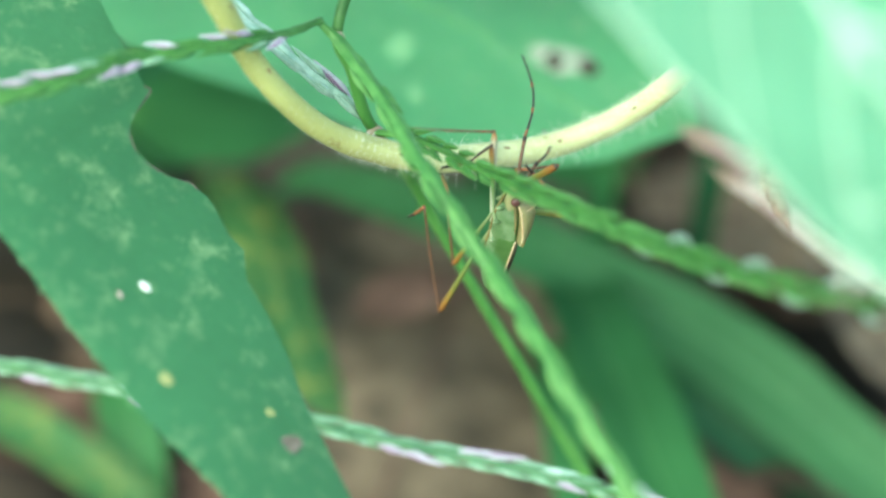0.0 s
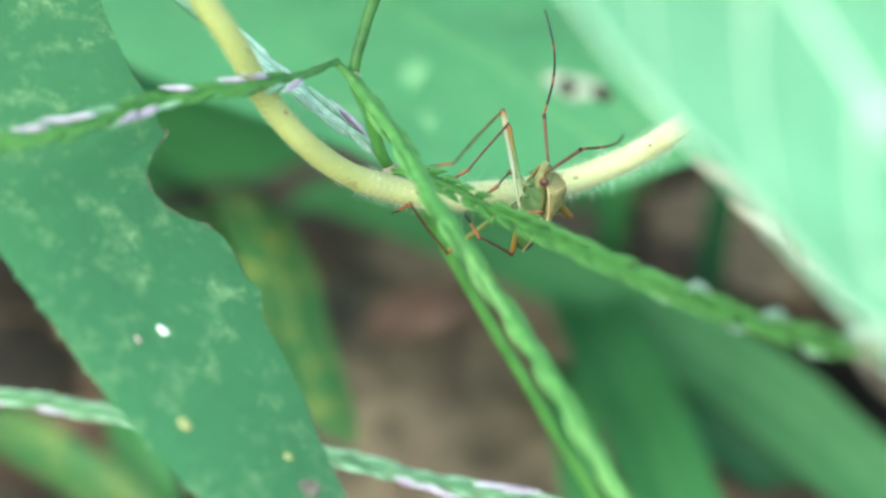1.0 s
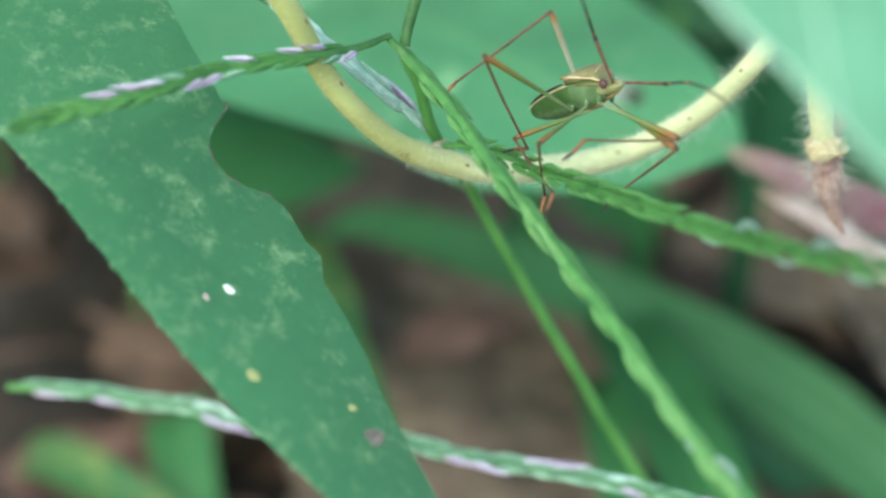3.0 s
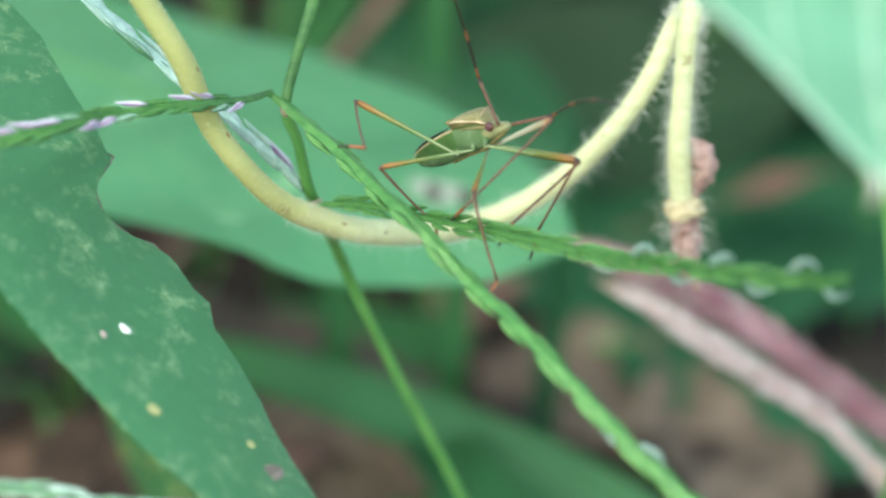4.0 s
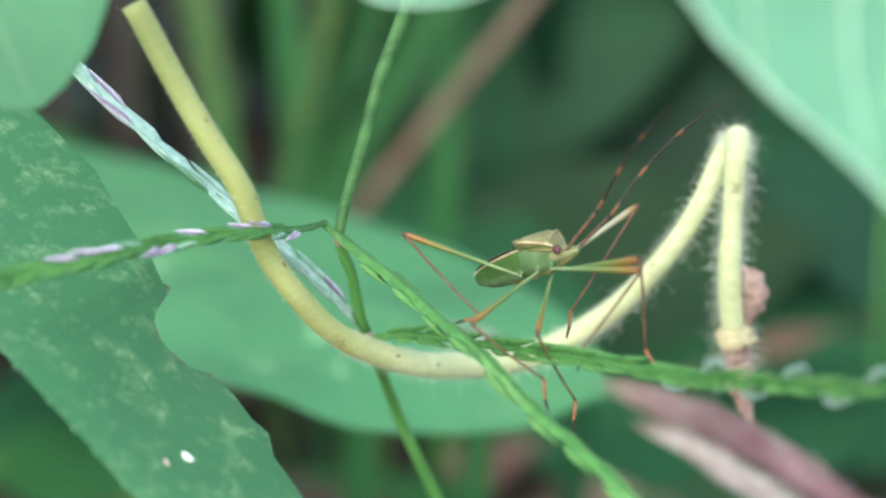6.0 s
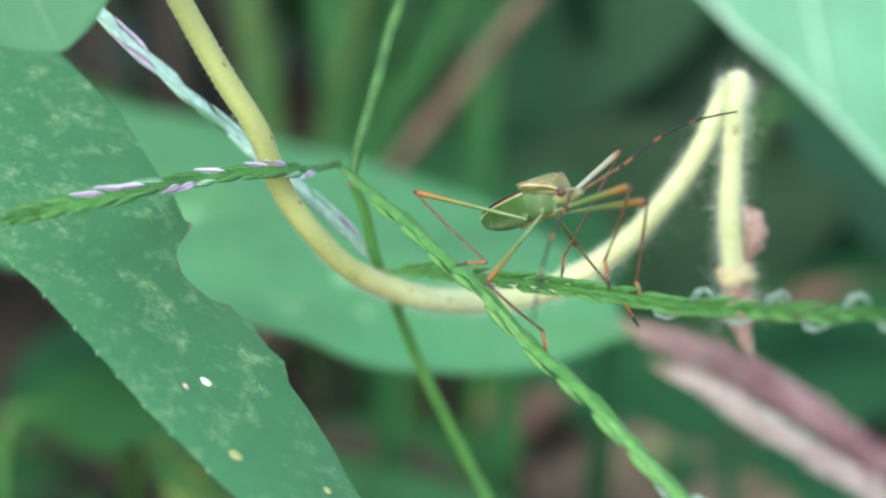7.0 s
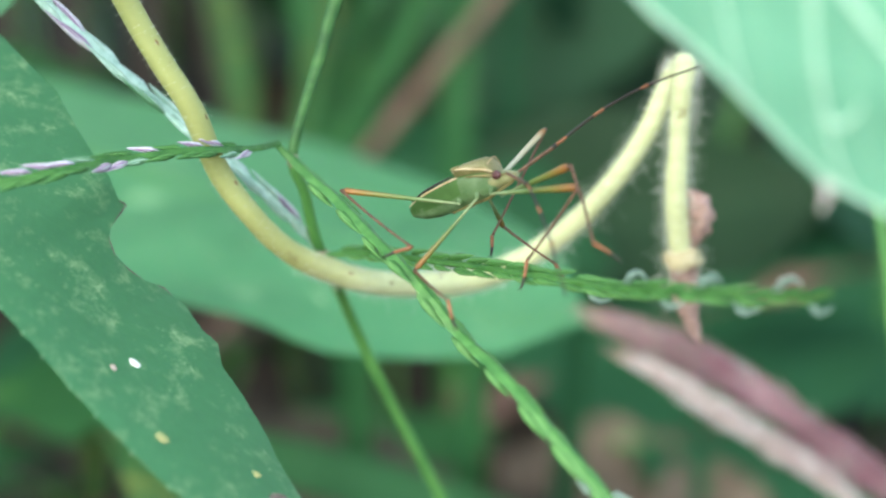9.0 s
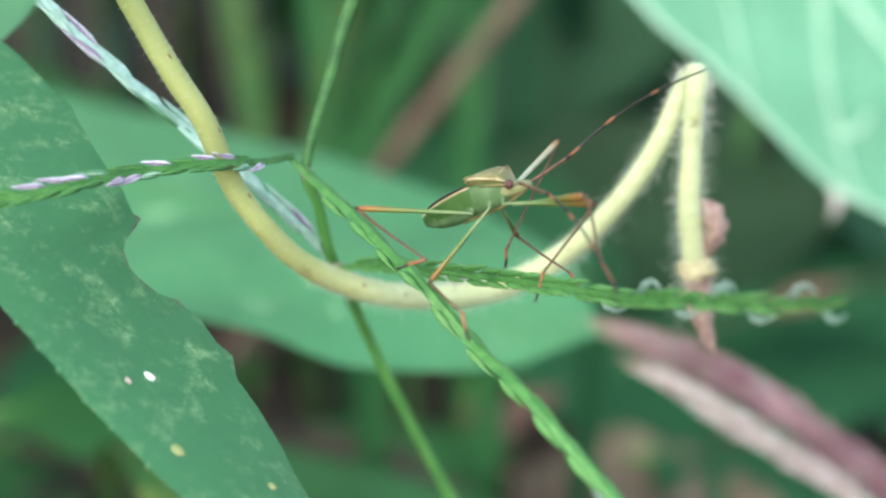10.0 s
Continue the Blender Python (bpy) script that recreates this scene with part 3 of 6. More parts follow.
# unseen leafy branches added over the undergrowth, only to keep it in shade
def shade_canopy_branch(y, z, seed, leaves):
    r = random.Random(seed)
    th = thing("shade_canopy_branch", "unseen leafy branch added over the undergrowth to shade it", "branch", (-430, y, 0), "shrub branches overhead")
    off = Vector((-430, y, 0))
    line = spline([(-430, y, -8), (-425, y, 140), (-380, y, z - 25), (-200, y + 10, z), (0, y - 8, z + 12), (200, y + 8, z + 10), (360, y, z - 10)], 60)
    bm = bmesh.new()
    tube(bm, [(v - off) * MM for v in line], lambda f: (4.5 - 3.5 * f) * MM, 10, ripple=0.12)
    part("shade_canopy_stem", bm, STRAW, th)
    shapes = []
    for size, width in ((105, 0.62), (125, 0.56), (90, 0.66)):
        wid = lambda a, size=size, width=width: max(0.02, math.sin(math.pi * min(1, max(0.0, a / size)) ** 0.8) ** 0.75) * size * width / 2
        h = lambda a, b, s, size=size: -abs(b) * 0.12 - 0.0015 * a * a + size * 0.03 * noise.noise(Vector((a / size * 3, b / size * 3, size)))
        me = flat_leaf("shrub_leaf", (0, 0, 0), (1, 0, 0), (0, 1, 0), lambda a, wid=wid: -wid(a), wid, lambda a: 0.0, 0, size, h, 14, 9, 0.4)
        me.materials.append(LEAF_BROAD)
        shapes.append(me)
    for k in range(leaves):
        i = int(14 + (59 - 14) * (k + r.random()) / leaves)
        turn = (90 if k % 2 else -90) + r.uniform(-40, 40)
        ob = part("shrub_leaf", r.choice(shapes), None, th)
        p = (line[i] - off) * MM
        ob.matrix_basis = pose(p.x, p.y, p.z, r.uniform(-14, 14), r.uniform(-6, 18), turn)


# six rows of added cover above the view, blocking sky and sun
for k, (y, z) in enumerate(((262, 275), (330, 288), (400, 300), (490, 310), (590, 320), (690, 330))):
    shade_canopy_branch(y, z, 70 + k, 20)

# horizontal broad leaf right behind the stalks
BROAD_AX, BROAD_SD = Vector((0.72, -0.69, 0)).normalized(), Vector((0.69, 0.72, 0)).normalized()


def broad_rise(a, b, s=0):
    """Height of the broad leaf; its tip droops on the near side."""
    d = a - 20
    droop = 0.25 * (math.sqrt(d * d + 16) + d) * max(0.0, min(1.0, (24 - b) / 24))
    return -0.05 * abs(b) + 1.2 * noise.noise(Vector((a * 0.04, b * 0.05, 2.0))) - 0.0012 * max(0, a - 10) ** 2 - droop


def broad_leaf_behind():
    ax, sd = BROAD_AX, BROAD_SD
    left = curve1([(-150, -14), (-100, -30), (-60, -36), (-30, -36), (0, -31.5), (10, -28.6), (18, -26), (24.6, -23.3), (28, -20.8), (30.2, -16.5), (31.8, -12.2), (34, -7), (36.5, -1), (39.5, 6.2), (42, 11.4)])
    right = curve1([(-150, 14), (-100, 30), (-60, 34), (-30, 33), (0, 29), (16, 25), (28, 20.5), (37, 15.5), (40, 13.4), (42, 11.8)])
    mid = curve1([(-150, 0), (26, 0), (34, 4), (39.5, 9.8), (42, 11.6)])
    h = broad_rise
    me = flat_leaf("broad_leaf", (-15, 88, 100), ax, sd, left, right, mid, -150, 42, h, 200, 25, 0.35)
    ob = part("broad_leaf", me, LEAF_BROAD)
    bm = bmesh.new()
    tube(bm, [v * MM for v in spline([(-119, 187.5, 99), (-130, 198, 97), (-140, 206, 60), (-143, 208, -8)], 24)], 1.4 * MM, 8)
    part("leaf_stalk", bm, CULM, ob)
    bm = bmesh.new()
    tube(bm, [(Vector((-15, 88, 100)) + ax * a + sd * mid(a) + Vector((0, 0, h(a, mid(a)) + 0.1))) * MM for a in np.linspace(-148, 40.5, 60)], lambda f: (0.9 - 0.7 * f) * MM, 8, 0.5)
    part("midrib", bm, CULM, ob, "darker midrib")
    tagged(ob, "broad green leaf lying level behind the stalk, with pale spots", "leaf")


broad_leaf_behind()


def level_scar(x, y, up, ra, rb, turn, mat, label, seed, thick=0.25):
    bm = bmesh.new()
    bmesh.ops.create_icosphere(bm, subdivisions=3, radius=1.0)
    for v in bm.verts:
        v.co *= 1 + 0.45 * noise.noise(v.co * 1.6 + Vector((seed, 0, 0)))
        v.co = Vector((v.co.x * ra, v.co.y * rb, v.co.z * thick)) * MM
    ob = part("leaf_scar", bm, mat)
    d = Vector((x + 15, y - 88, 0))
    a, b = d.dot(BROAD_AX), d.dot(BROAD_SD)
    da, db = (broad_rise(a + 1, b) - broad_rise(a - 1, b)) / 2, (broad_rise(a, b + 1) - broad_rise(a, b - 1)) / 2
    tilt = Vector((0, 0, 1)).rotation_difference((Vector((0, 0, 1)) - BROAD_AX * da - BROAD_SD * db).normalized()).to_matrix().to_4x4()
    ob.matrix_world = Matrix.Translation(Vector((x, y, 100 + broad_rise(a, b) + up)) * MM) @ tilt @ pose(0, 0, 0, 0, 0, turn)
    tagged(ob, label, "leaf scar")


level_scar(6.1, 74.3, 0.2, 4.2, 2.1, 0, SCAR_PALE, "pale grey withered patch on the broad leaf", 1)
level_scar(5.6, 73.8, 0.36, 1.2, 1.5, 10, SOIL, "dark hole in the withered patch", 2)
level_scar(9.7, 74.0, 0.36, 1.4, 1.2, 10, SOIL, "dark hole in the withered patch", 3)
for k, (x, y, r) in enumerate(((-13.2, 73.6, 1.5), (-10.3, 64, 0.8), (-37, 100, 2.4), (-36, 116, 1.6), (-20, 64, 0.9))):
    level_scar(x, y, 0.19, r, r * 2.2, 20 * k, FLECK, "pale blotch on the broad leaf", 5 + k, 0.05)


# ---------------------------------------------------------------- spotted lance-shaped leaf
def spotted_leaf():
    origin, ax, sd = (-19.1, -14.8, 123.1), (0.7592, -0.3922, -0.5194), (0.4798, 0.8765, 0.0393)
    left = curve1([(-75, 0), (-60, -4), (-40, -7), (-14, -9), (0, -11.2), (10, -12), (20, -12.2), (30, -12.4), (42, -12), (50, -11)])
    right = curve1([(-75, 6), (-60, 11), (-45, 14), (-31, 14), (-24, 12.9), (-17.5, 10.1), (-14.2, 9.5), (-12.2, 9.3), (-11.7, 9.9), (-11.4, 9.0), (-10.6, 6.6), (-9.8, 5.6), (-8.6, 5.2), (-7.0, 5.7), (-5.4, 6.8), (-4.3, 8.2), (-2.8, 8.6), (-1.4, 8.2), (1.2, 6.9), (3.0, 6.8), (5.0, 5.0), (9.2, 3.8), (12.4, 2.7), (16.5, 0.5), (20.3, -1.3), (23.2, -2.6), (34, -7.2), (44, -10), (50, -11)])
    mid = curve1([(-75, 3), (-31, 4), (0, -2.5), (20, -7.2), (50, -11)])
    warp = curve1([(-60, 2.5), (-24, 3.4), (-17.5, 3.0), (-14, 2.3), (-12, 1.0), (-9, -0.3), (-6.5, -1.6), (-3.5, -2.8), (2, -2.4), (8, -2.6), (14, -3.2), (24, -3.0), (50, -1)])

    def h(a, b, s=None):
        """The leaf is twisted: its rear margin leaves the plane of the front one."""
        lf, r = left(a), right(a)
        q = max(0.0, min(1.0, (b - lf) / max(0.1, r - lf)))
        return 0.5 * noise.noise(Vector((a * 0.06, b * 0.09, 4.0))) + 0.9 * warp(a) * q ** 1.35
    me = flat_leaf("spotted_leaf", origin, ax, sd, left, right, mid, -75, 50, h, 320, 30, 0.08, 0.12, 0.75)
    ob = part("spotted_leaf", me, LEAF_SPOTTED)
    tagged(ob, "lance-shaped green leaf flecked pale yellow, with a bitten edge", "leaf")
    o, a, s = Vector(origin), Vector(ax), Vector(sd)
    n = a.cross(s).normalized()
    bm = bmesh.new()
    tube(bm, [(o + a * u + s * right(u) + n * h(u, right(u), 1)) * MM for u in np.linspace(-12.2, -3.2, 34)], lambda f: (0.05 + 0.04 * math.sin(f * 23)) * MM, 6, ripple=0.5)
    part("bite_rim", bm, SCAR_GREY, ob, "brown withered rim of the bite")
    # prickles along the margins
    prickle = random.Random(12)
    for edge, out, start in ((left, -1, -20),):
        u = start
        while u < 36:
            bm = bmesh.new()
            p = o + a * u + s * edge(u) + n * h(u, edge(u), out)
            tube(bm, [v * MM for v in spline([p - s * out * 0.2, p + s * out * 0.08 + a * 0.1, p + s * out * 0.3 + a * 0.34], 6)], lambda f: (0.13 - 0.1 * f) * MM, 6)
            part("prickle", bm, FLECK, ob, "pale prickle on the margin")
            u += prickle.uniform(2.6, 4.6) * (1 if out < 0 else 2)
    # droppings and scars on the leaf
    if n.z < 0:
        n = -n
    for name, u, v, ra, rb, turn, mat, label in (("dropping", 1.2, -3.5, 0.55, 0.3, 2, WHITE, "small white oval speck stuck to the leaf"), ("dropping", 0.7, -5.9, 0.36, 0.17, -15, PINK_DULL, "small pinkish star-shaped speck stuck to the leaf"),
                                          ("leaf_scar", 8.0, -8.2, 0.65, 0.5, 10, SCAR_ORANGE, "round orange-yellow scar on the leaf"), ("leaf_scar", 17.5, -3.9, 1.15, 0.85, 80, SCAR_GREY, "round grey-brown scar on the leaf"), ("leaf_scar", 14.6, -2.9, 0.4, 0.32, 20, SCAR_ORANGE, "small yellowish scar on the leaf")):
        bm = bmesh.new()
        bmesh.ops.create_icosphere(bm, subdivisions=2, radius=1.0)
        for vert in bm.verts:
            vert.co *= 1 + 0.22 * noise.noise(vert.co * 2.2 + Vector((u, v, 0)))
            vert.co = Vector((vert.co.x * ra, vert.co.y * rb, vert.co.z * (0.14 if name == "dropping" else 0.05))) * MM
        sp = part(name, bm, mat)
        hh = h(u, v)
        m = Matrix((a, s, n)).transposed().to_4x4()
        sign = 1 if a.cross(s).dot(n) > 0 else -1
        sp.matrix_world = Matrix.Translation((o + a * u + s * v + n * (hh * sign + (0.16 if name == "dropping" else 0.13))) * MM) @ m @ pose(0, 0, 0, 0, 0, turn)
        tagged(sp, label, "speck")


spotted_leaf()


# ---------------------------------------------------------------- large pale leaf near the camera
def pale_leaf():
    o, ax, sd = Vector((17.8, -48.3, 155.9)), Vector((0.6175, -0.1666, -0.7687)), Vector((-0.6691, 0.4026, -0.6247))
    n = ax.cross(sd).normalized()
    far = curve1([(-75, 4), (-55, 14), (-40, 16), (-28.4, 16.8), (-24.3, 18.2), (-21.5, 18.2), (-19.9, 17.3), (-18, 15), (-16.6, 12.4), (-15.6, 8.8), (-15.0, 5.6), (-14.2, 2.6), (-13.2, 1.2), (-11.5, 0.6), (-5.4, 0.8), (-1, 0.2), (2.3, -0.7), (5.8, -1.4), (11.2, -1.9), (13.6, -2.3), (17.1, -4.2), (22, -6.8), (28, -9.6), (31, -10.8)])
    near = curve1([(-75, -16), (-55, -25), (-26, -30), (-10, -28), (4, -25), (16, -20), (26, -14), (31, -11.2)])
    mid = curve1([(-75, -8), (-40, -10.7), (31, -10.9)])
    h = lambda a, b, s: 0.8 * noise.noise(Vector((a * 0.07, b * 0.09, 7.0))) + 0.25 * noise.noise(Vector((a * 0.25, b * 0.25, 3.0)))
    me = flat_leaf("pale_leaf", o, ax, sd, near, far, mid, -75, 31, h, 230, 40, 0.35)
    ob = part("pale_leaf", me, LEAF_PALE)
    tagged(ob, "large pale green leaf with a lobed edge and raised veins", "leaf")

    def on(a, b):
        return (o + ax * a + sd * b + n * (h(a, b, 0) + (-0.18 if n.y > 0 else 0.18))) * MM
    bm = bmesh.new()
    tube(bm, [on(-72 + 102 * k / 60, -10.7) for k in range(61)], lambda f: (0.44 - 0.26 * f + 0.1 * noise.noise(Vector((f * 22, 1, 1)))) * MM, 8, 0.8, ripple=0.3)
    part("midrib", bm, VEIN, ob, "raised pale midrib")
    for k in range(9):
        a0 = -52 + 9 * k
        for sgn in (1, -1):
            edge = far if sgn > 0 else near
            pts = []
            for q in range(14):
                f = q / 13
                a = a0 + 13 * f ** 1.2
                pts.append(on(a, -10.7 + (edge(min(a, 30.5)) + 10.7) * 0.93 * f))
            bm = bmesh.new()
            tube(bm, pts, lambda f: (0.26 - 0.19 * f) * MM, 6, 0.8)
            part("vein", bm, VEIN, ob)
    bm = bmesh.new()
    tube(bm, [on(a, far(a) - 0.35) for a in np.linspace(-60, 30, 220)], lambda f: 0.16 * MM, 6, 0.6)
    part("margin", bm, VEIN, ob, "thick pale margin")
    bm = bmesh.new()
    p = o + ax * 13.4 + sd * -2.4
    tube(bm, [v * MM for v in spline([p, p + ax * 0.9 + sd * 0.5, p + ax * 1.5 + sd * 1.5], 8)], lambda f: (0.32 - 0.22 * f) * MM, 8)
    part("leaf_tooth", bm, PINK_PALE, ob, "pinkish withered tooth on the leaf edge")
    # thin whitish curved mark laid on the leaf surface
    bm = bmesh.new()
    tube(bm, [Vector(v) for v in spline([on(9.8, -4.9), on(10.6, -5.2), on(11.1, -5.8), on(10.9, -6.7), on(10.5, -7.4)], 20)], lambda f: (0.1 + 0.2 * math.sin(math.pi * f) * (0.8 + 0.2 * math.sin(f * 31))) * MM, 8, 0.5)
    part("pale_mark", bm, VEIN, ob, "whitish curved mark")
    return ob


PALE = pale_leaf()


def corner_leaf():
    o, ax, sd = Vector((-26.8, -20, 153.2)), Vector((0.25, 0.35, -0.9)).normalized(), Vector((0.86, 0.1, 0.3))
    sd = (sd - ax * sd.dot(ax)).normalized()
    wid = curve1([(-45, 6), (-30, 11), (-15, 11), (-8, 9.6), (-4, 7.8), (-1, 5.6), (1.0, 3.4), (2.1, 1.6), (2.5, 0.4)])
    h = lambda a, b, s: 0.4 * noise.noise(Vector((a * 0.1, b * 0.1, 1.0)))
    me = flat_leaf("hanging_leaf", o - sd * 4, ax, sd, lambda a: -wid(a), wid, lambda a: 0.0, -45, 2.5, h, 50, 17, 0.3)
    ob = part("hanging_leaf", me, LEAF_MID)
    tagged(ob, "small green leaf hanging above the spotted leaf", "leaf")


corner_leaf()


# ---------------------------------------------------------------- hairy stalk with the withered bud
PETIOLE = [(-24.8, -3.3, 154.5), (-21.5, -3.6, 148.0), (-19.1, -4.1, 143.7), (-16.6, -3.8, 139.3), (-14.8, -1.3, 133.1), (-12.3, 0.0, 128.8), (-9.5, 2.4, 124.8), (-6.1, 5.1, 121.9), (-2.0, 8.0, 119.6), (2.3, 12.0, 117.9), (6.7, 15.3, 117.0), (10.7, 17.3, 117.5), (14.5, 17.2, 119.7), (17.7, 16.3, 122.6), (21.3, 15.1, 127.3), (24.1, 14.8, 131.9), (26.5, 16.0, 137.0), (27.5, 16.2, 138.5)]
HANG = [(27.2, 16.2, 137.6), (27.9, 15.9, 138.8), (27.5, 14.5, 136.4), (27.3, 13.7, 131.1), (27.2, 13.0, 126.2), (27.8, 13.1, 121.1)]
BUD = [(27.9, 13.2, 121.3), (28.3, 13.2, 118.7), (28.7, 13.2, 115.8), (29.3, 13.3, 113.5), (30.4, 13.4, 111.0)]


def hairs(bm, pts, radius, count, length, seed, lo=0.0, hi=1.0, wide=0.009):
    r = random.Random(seed)
    fr = frames_along(pts)
    for _ in range(count):
        i = int(r.uniform(lo, hi) * (len(pts) - 1))
        t, s, u = fr[i]
        a = r.uniform(0, 2 * math.pi)
        out = (s * math.cos(a) + u * math.sin(a) + t * r.uniform(-0.5, 0.5)).normalized()
        l = length * r.uniform(0.4, 1.2)
        p = pts[i] + (s * math.cos(a) + u * math.sin(a)) * radius * 0.95
        side = out.cross(t).normalized() * wide * MM
        bend = (t * r.uniform(-0.3, 0.3) + Vector((0, 0, -0.2))) * l
        q = [p, p + out * l * 0.5 + bend * 0.3, p + out * l + bend]
        for w, (a0, b0) in ((1.0, (q[0], q[1])), (0.6, (q[1], q[2]))):
            vs = [bm.verts.new(c) for c in (a0 - side * w, a0 + side * w, b0 + side * w * 0.6, b0 - side * w * 0.6)]
            bm.faces.new(vs)
            vs2 = [bm.verts.new(c) for c in (a0 - t * wide * MM * w, a0 + t * wide * MM * w, b0 + t * wide * 0.55 * MM * w, b0 - t * wide * 0.55 * MM * w)]
            bm.faces.new(vs2)


def hairy_stalk():
    th = thing("hairy_stalk", "yellow-green hairy stalk bent in a bow with a withered bud", "stalk", (-6.1, 5.1, 121.9))
    off = Vector((-6.1, 5.1, 121.9))
    pts = [(v - off) * MM for v in spline(PETIOLE, 120)]
    rad = lambda f: (1.02 + 0.17 * min(1, max(0, f - 0.35) * 6) - 0.22 * min(1, max(0, f - 0.6) * 4) + 0.07 * math.exp(-((f - 0.4) * 26) ** 2)) * MM
    cut = 46
    bm = bmesh.new(); tube(bm, pts[:cut + 7], lambda f: rad(f * (cut + 6) / 119) - 0.05 * MM * min(1, max(0, f - 0.88) / 0.12), 18, ripple=0.04)
    part("old_stem", bm, STALK, th, "yellow-green lower stem with brown marks")
    bm = bmesh.new(); tube(bm, pts[cut:], lambda f: rad((cut + f * (119 - cut)) / 119) - 0.05 * MM * max(0, 1 - f * 13), 18, ripple=0.05)
    part("young_stem", bm, STALK, th, "pale cream stem, densely hairy")
    hp = [(v - off) * MM for v in spline(HANG, 60)]
    bm = bmesh.new(); tube(bm, hp, lambda f: (1.02 + 0.08 * math.sin(f * 9)) * MM, 18, ripple=0.06)
    part("hanging_stem", bm, STALK, th, "pale folded stem hanging down")
    bm = bmesh.new()
    hairs(bm, pts, 1.0 * MM, 1500, 0.32 * MM, 1, 0.0, 0.42)
    hairs(bm, pts, 1.2 * MM, 4200, 0.55 * MM, 2, 0.38, 1.0)
    hairs(bm, pts, 1.25 * MM, 160, 1.1 * MM, 7, 0.45, 0.95)
    hairs(bm, pts, 1.2 * MM, 120, 1.7 * MM, 9, 0.5, 0.95, 0.014)
    hairs(bm, hp, 1.0 * MM, 2600, 1.0 * MM, 3)
    hairs(bm, hp, 1.0 * MM, 420, 1.9 * MM, 13, 0.0, 1.0, 0.016)
    hairs(bm, pts, 1.1 * MM, 260, 1.2 * MM, 14, 0.42, 1.0, 0.014)
    hairs(bm, pts, 1.0 * MM, 120, 0.7 * MM, 15, 0.0, 0.4, 0.007)
    tagged(part("hairs", bm, HAIR, th, "fine white hairs"), kind="stuff")
    bp = [(v - off) * MM for v in spline(BUD, 40)]
    bm = bmesh.new(); tube(bm, bp[:9], curve1([(0, 1.2 * MM), (0.3, 1.75 * MM), (0.7, 1.75 * MM), (1, 1.35 * MM)]), 18, ripple=0.55)
    part("bud_cup", bm, BUD_CUP, th, "pale swollen cup")
    bm = bmesh.new(); tube(bm, bp[7:], curve1([(0, 1.4 * MM), (0.12, 1.25 * MM), (0.3, 1.35 * MM), (0.6, 0.8 * MM), (0.8, 0.55 * MM), (1, 0.06 * MM)]), 14, ripple=0.5)
    part("bud", bm, BUD_SKIN, th, "shrivelled pinkish brown bud")
    bm = bmesh.new()
    tube(bm, [(Vector(v) - off) * MM for v in spline([(28.2, 13.5, 127.0), (29.2, 13.3, 126.0), (29.7, 13.3, 124.4), (29.2, 13.4, 122.6), (28.6, 13.4, 121.0)], 22)], curve1([(0, 0.2 * MM), (0.3, 1.0 * MM), (0.55, 1.15 * MM), (0.8, 0.85 * MM), (1, 0.5 * MM)]), 16, ripple=0.75)
    part("bract", bm, BUD_SKIN, th, "crumpled brown bract")
    marks = random.Random(6)
    fr = frames_along(pts)
    for k in (52, 58, 66, 74, 88, 97, 30, 22, 12):
        t, sd, u = fr[k]
        a = marks.uniform(-1.9, 0.6)
        out = (Vector((0, -0.8, 0.6)) + sd * 0.5 * math.sin(a)).normalized()
        out = (out - t * out.dot(t)).normalized()
        bm = bmesh.new()
        bmesh.ops.create_icosphere(bm, subdivisions=2, radius=1.0)
        y = out.cross(t).normalized()
        m = Matrix((t, y, out)).transposed().to_4x4()
        for v in bm.verts:
            v.co *= 1 + 0.4 * noise.noise(v.co * 1.8 + Vector((k, 0, 0)))
            v.co = m @ (Vector((v.co.x * marks.uniform(0.2, 0.34), v.co.y * 0.13, v.co.z * 0.05)) * MM)
            v.co += pts[k] + out * rad(k / 119) * 0.99
        part("brown_mark", bm, MARK_BROWN, th, "small brown mark")
    bm = bmesh.new(); hairs(bm, bp[:22], 1.3 * MM, 260, 2.2 * MM, 5, 0.0, 1.0, 0.014)
    tagged(part("bud_hairs", bm, HAIR, th, "long white hairs"), kind="stuff")


hairy_stalk()


# ---------------------------------------------------------------- grass plant: culm and its seed heads
CULM_LINE = [(3.6, 24.3, 167.5), (1.8, 22.0, 163.0), (0.1, 19.6, 158.2), (-1.7, 17.3, 153.7), (-3.5, 15.0, 149.2), (-5.3, 12.7, 144.8), (-6.5, 10.3, 140.6), (-8.0, 7.0, 136.1), (-8.8, 5.1, 132.4), (-7.8, 5.6, 129.0), (-7.1, 6.6, 124.9), (-6.3, 8.2, 121.9), (-5.2, 12.2, 117.3), (-4.0, 15.8, 112.5), (-2.1, 17.7, 107.1), (0.6, 19.6, 100.3), (2.9, 20.5, 95.1), (5.4, 21.5, 89.6), (8.0, 22.5, 83.5), (13.7, 24, 71.3), (20, 27, 50), (25, 34, 22), (28, 40, -2)]
HEAD_A = [(-10.4, 4.5, 134.1), (-8.7, 4.1, 132.6), (-6.9, 1.9, 131.6), (-4.7, -1.1, 130.7), (-1.7, -6.2, 129.2), (1.0, -11.0, 128.2), (3.6, -14.1, 126.1), (5.9, -16.1, 123.9), (8.5, -20.1, 122.7), (11.0, -24.2, 121.3), (13.5, -27.6, 119.4), (16.2, -31.0, 117.2), (19.3, -34.5, 115.1), (22.5, -37.6, 112.8), (25.8, -40.4, 110.2), (29.2, -43.0, 107.4)]
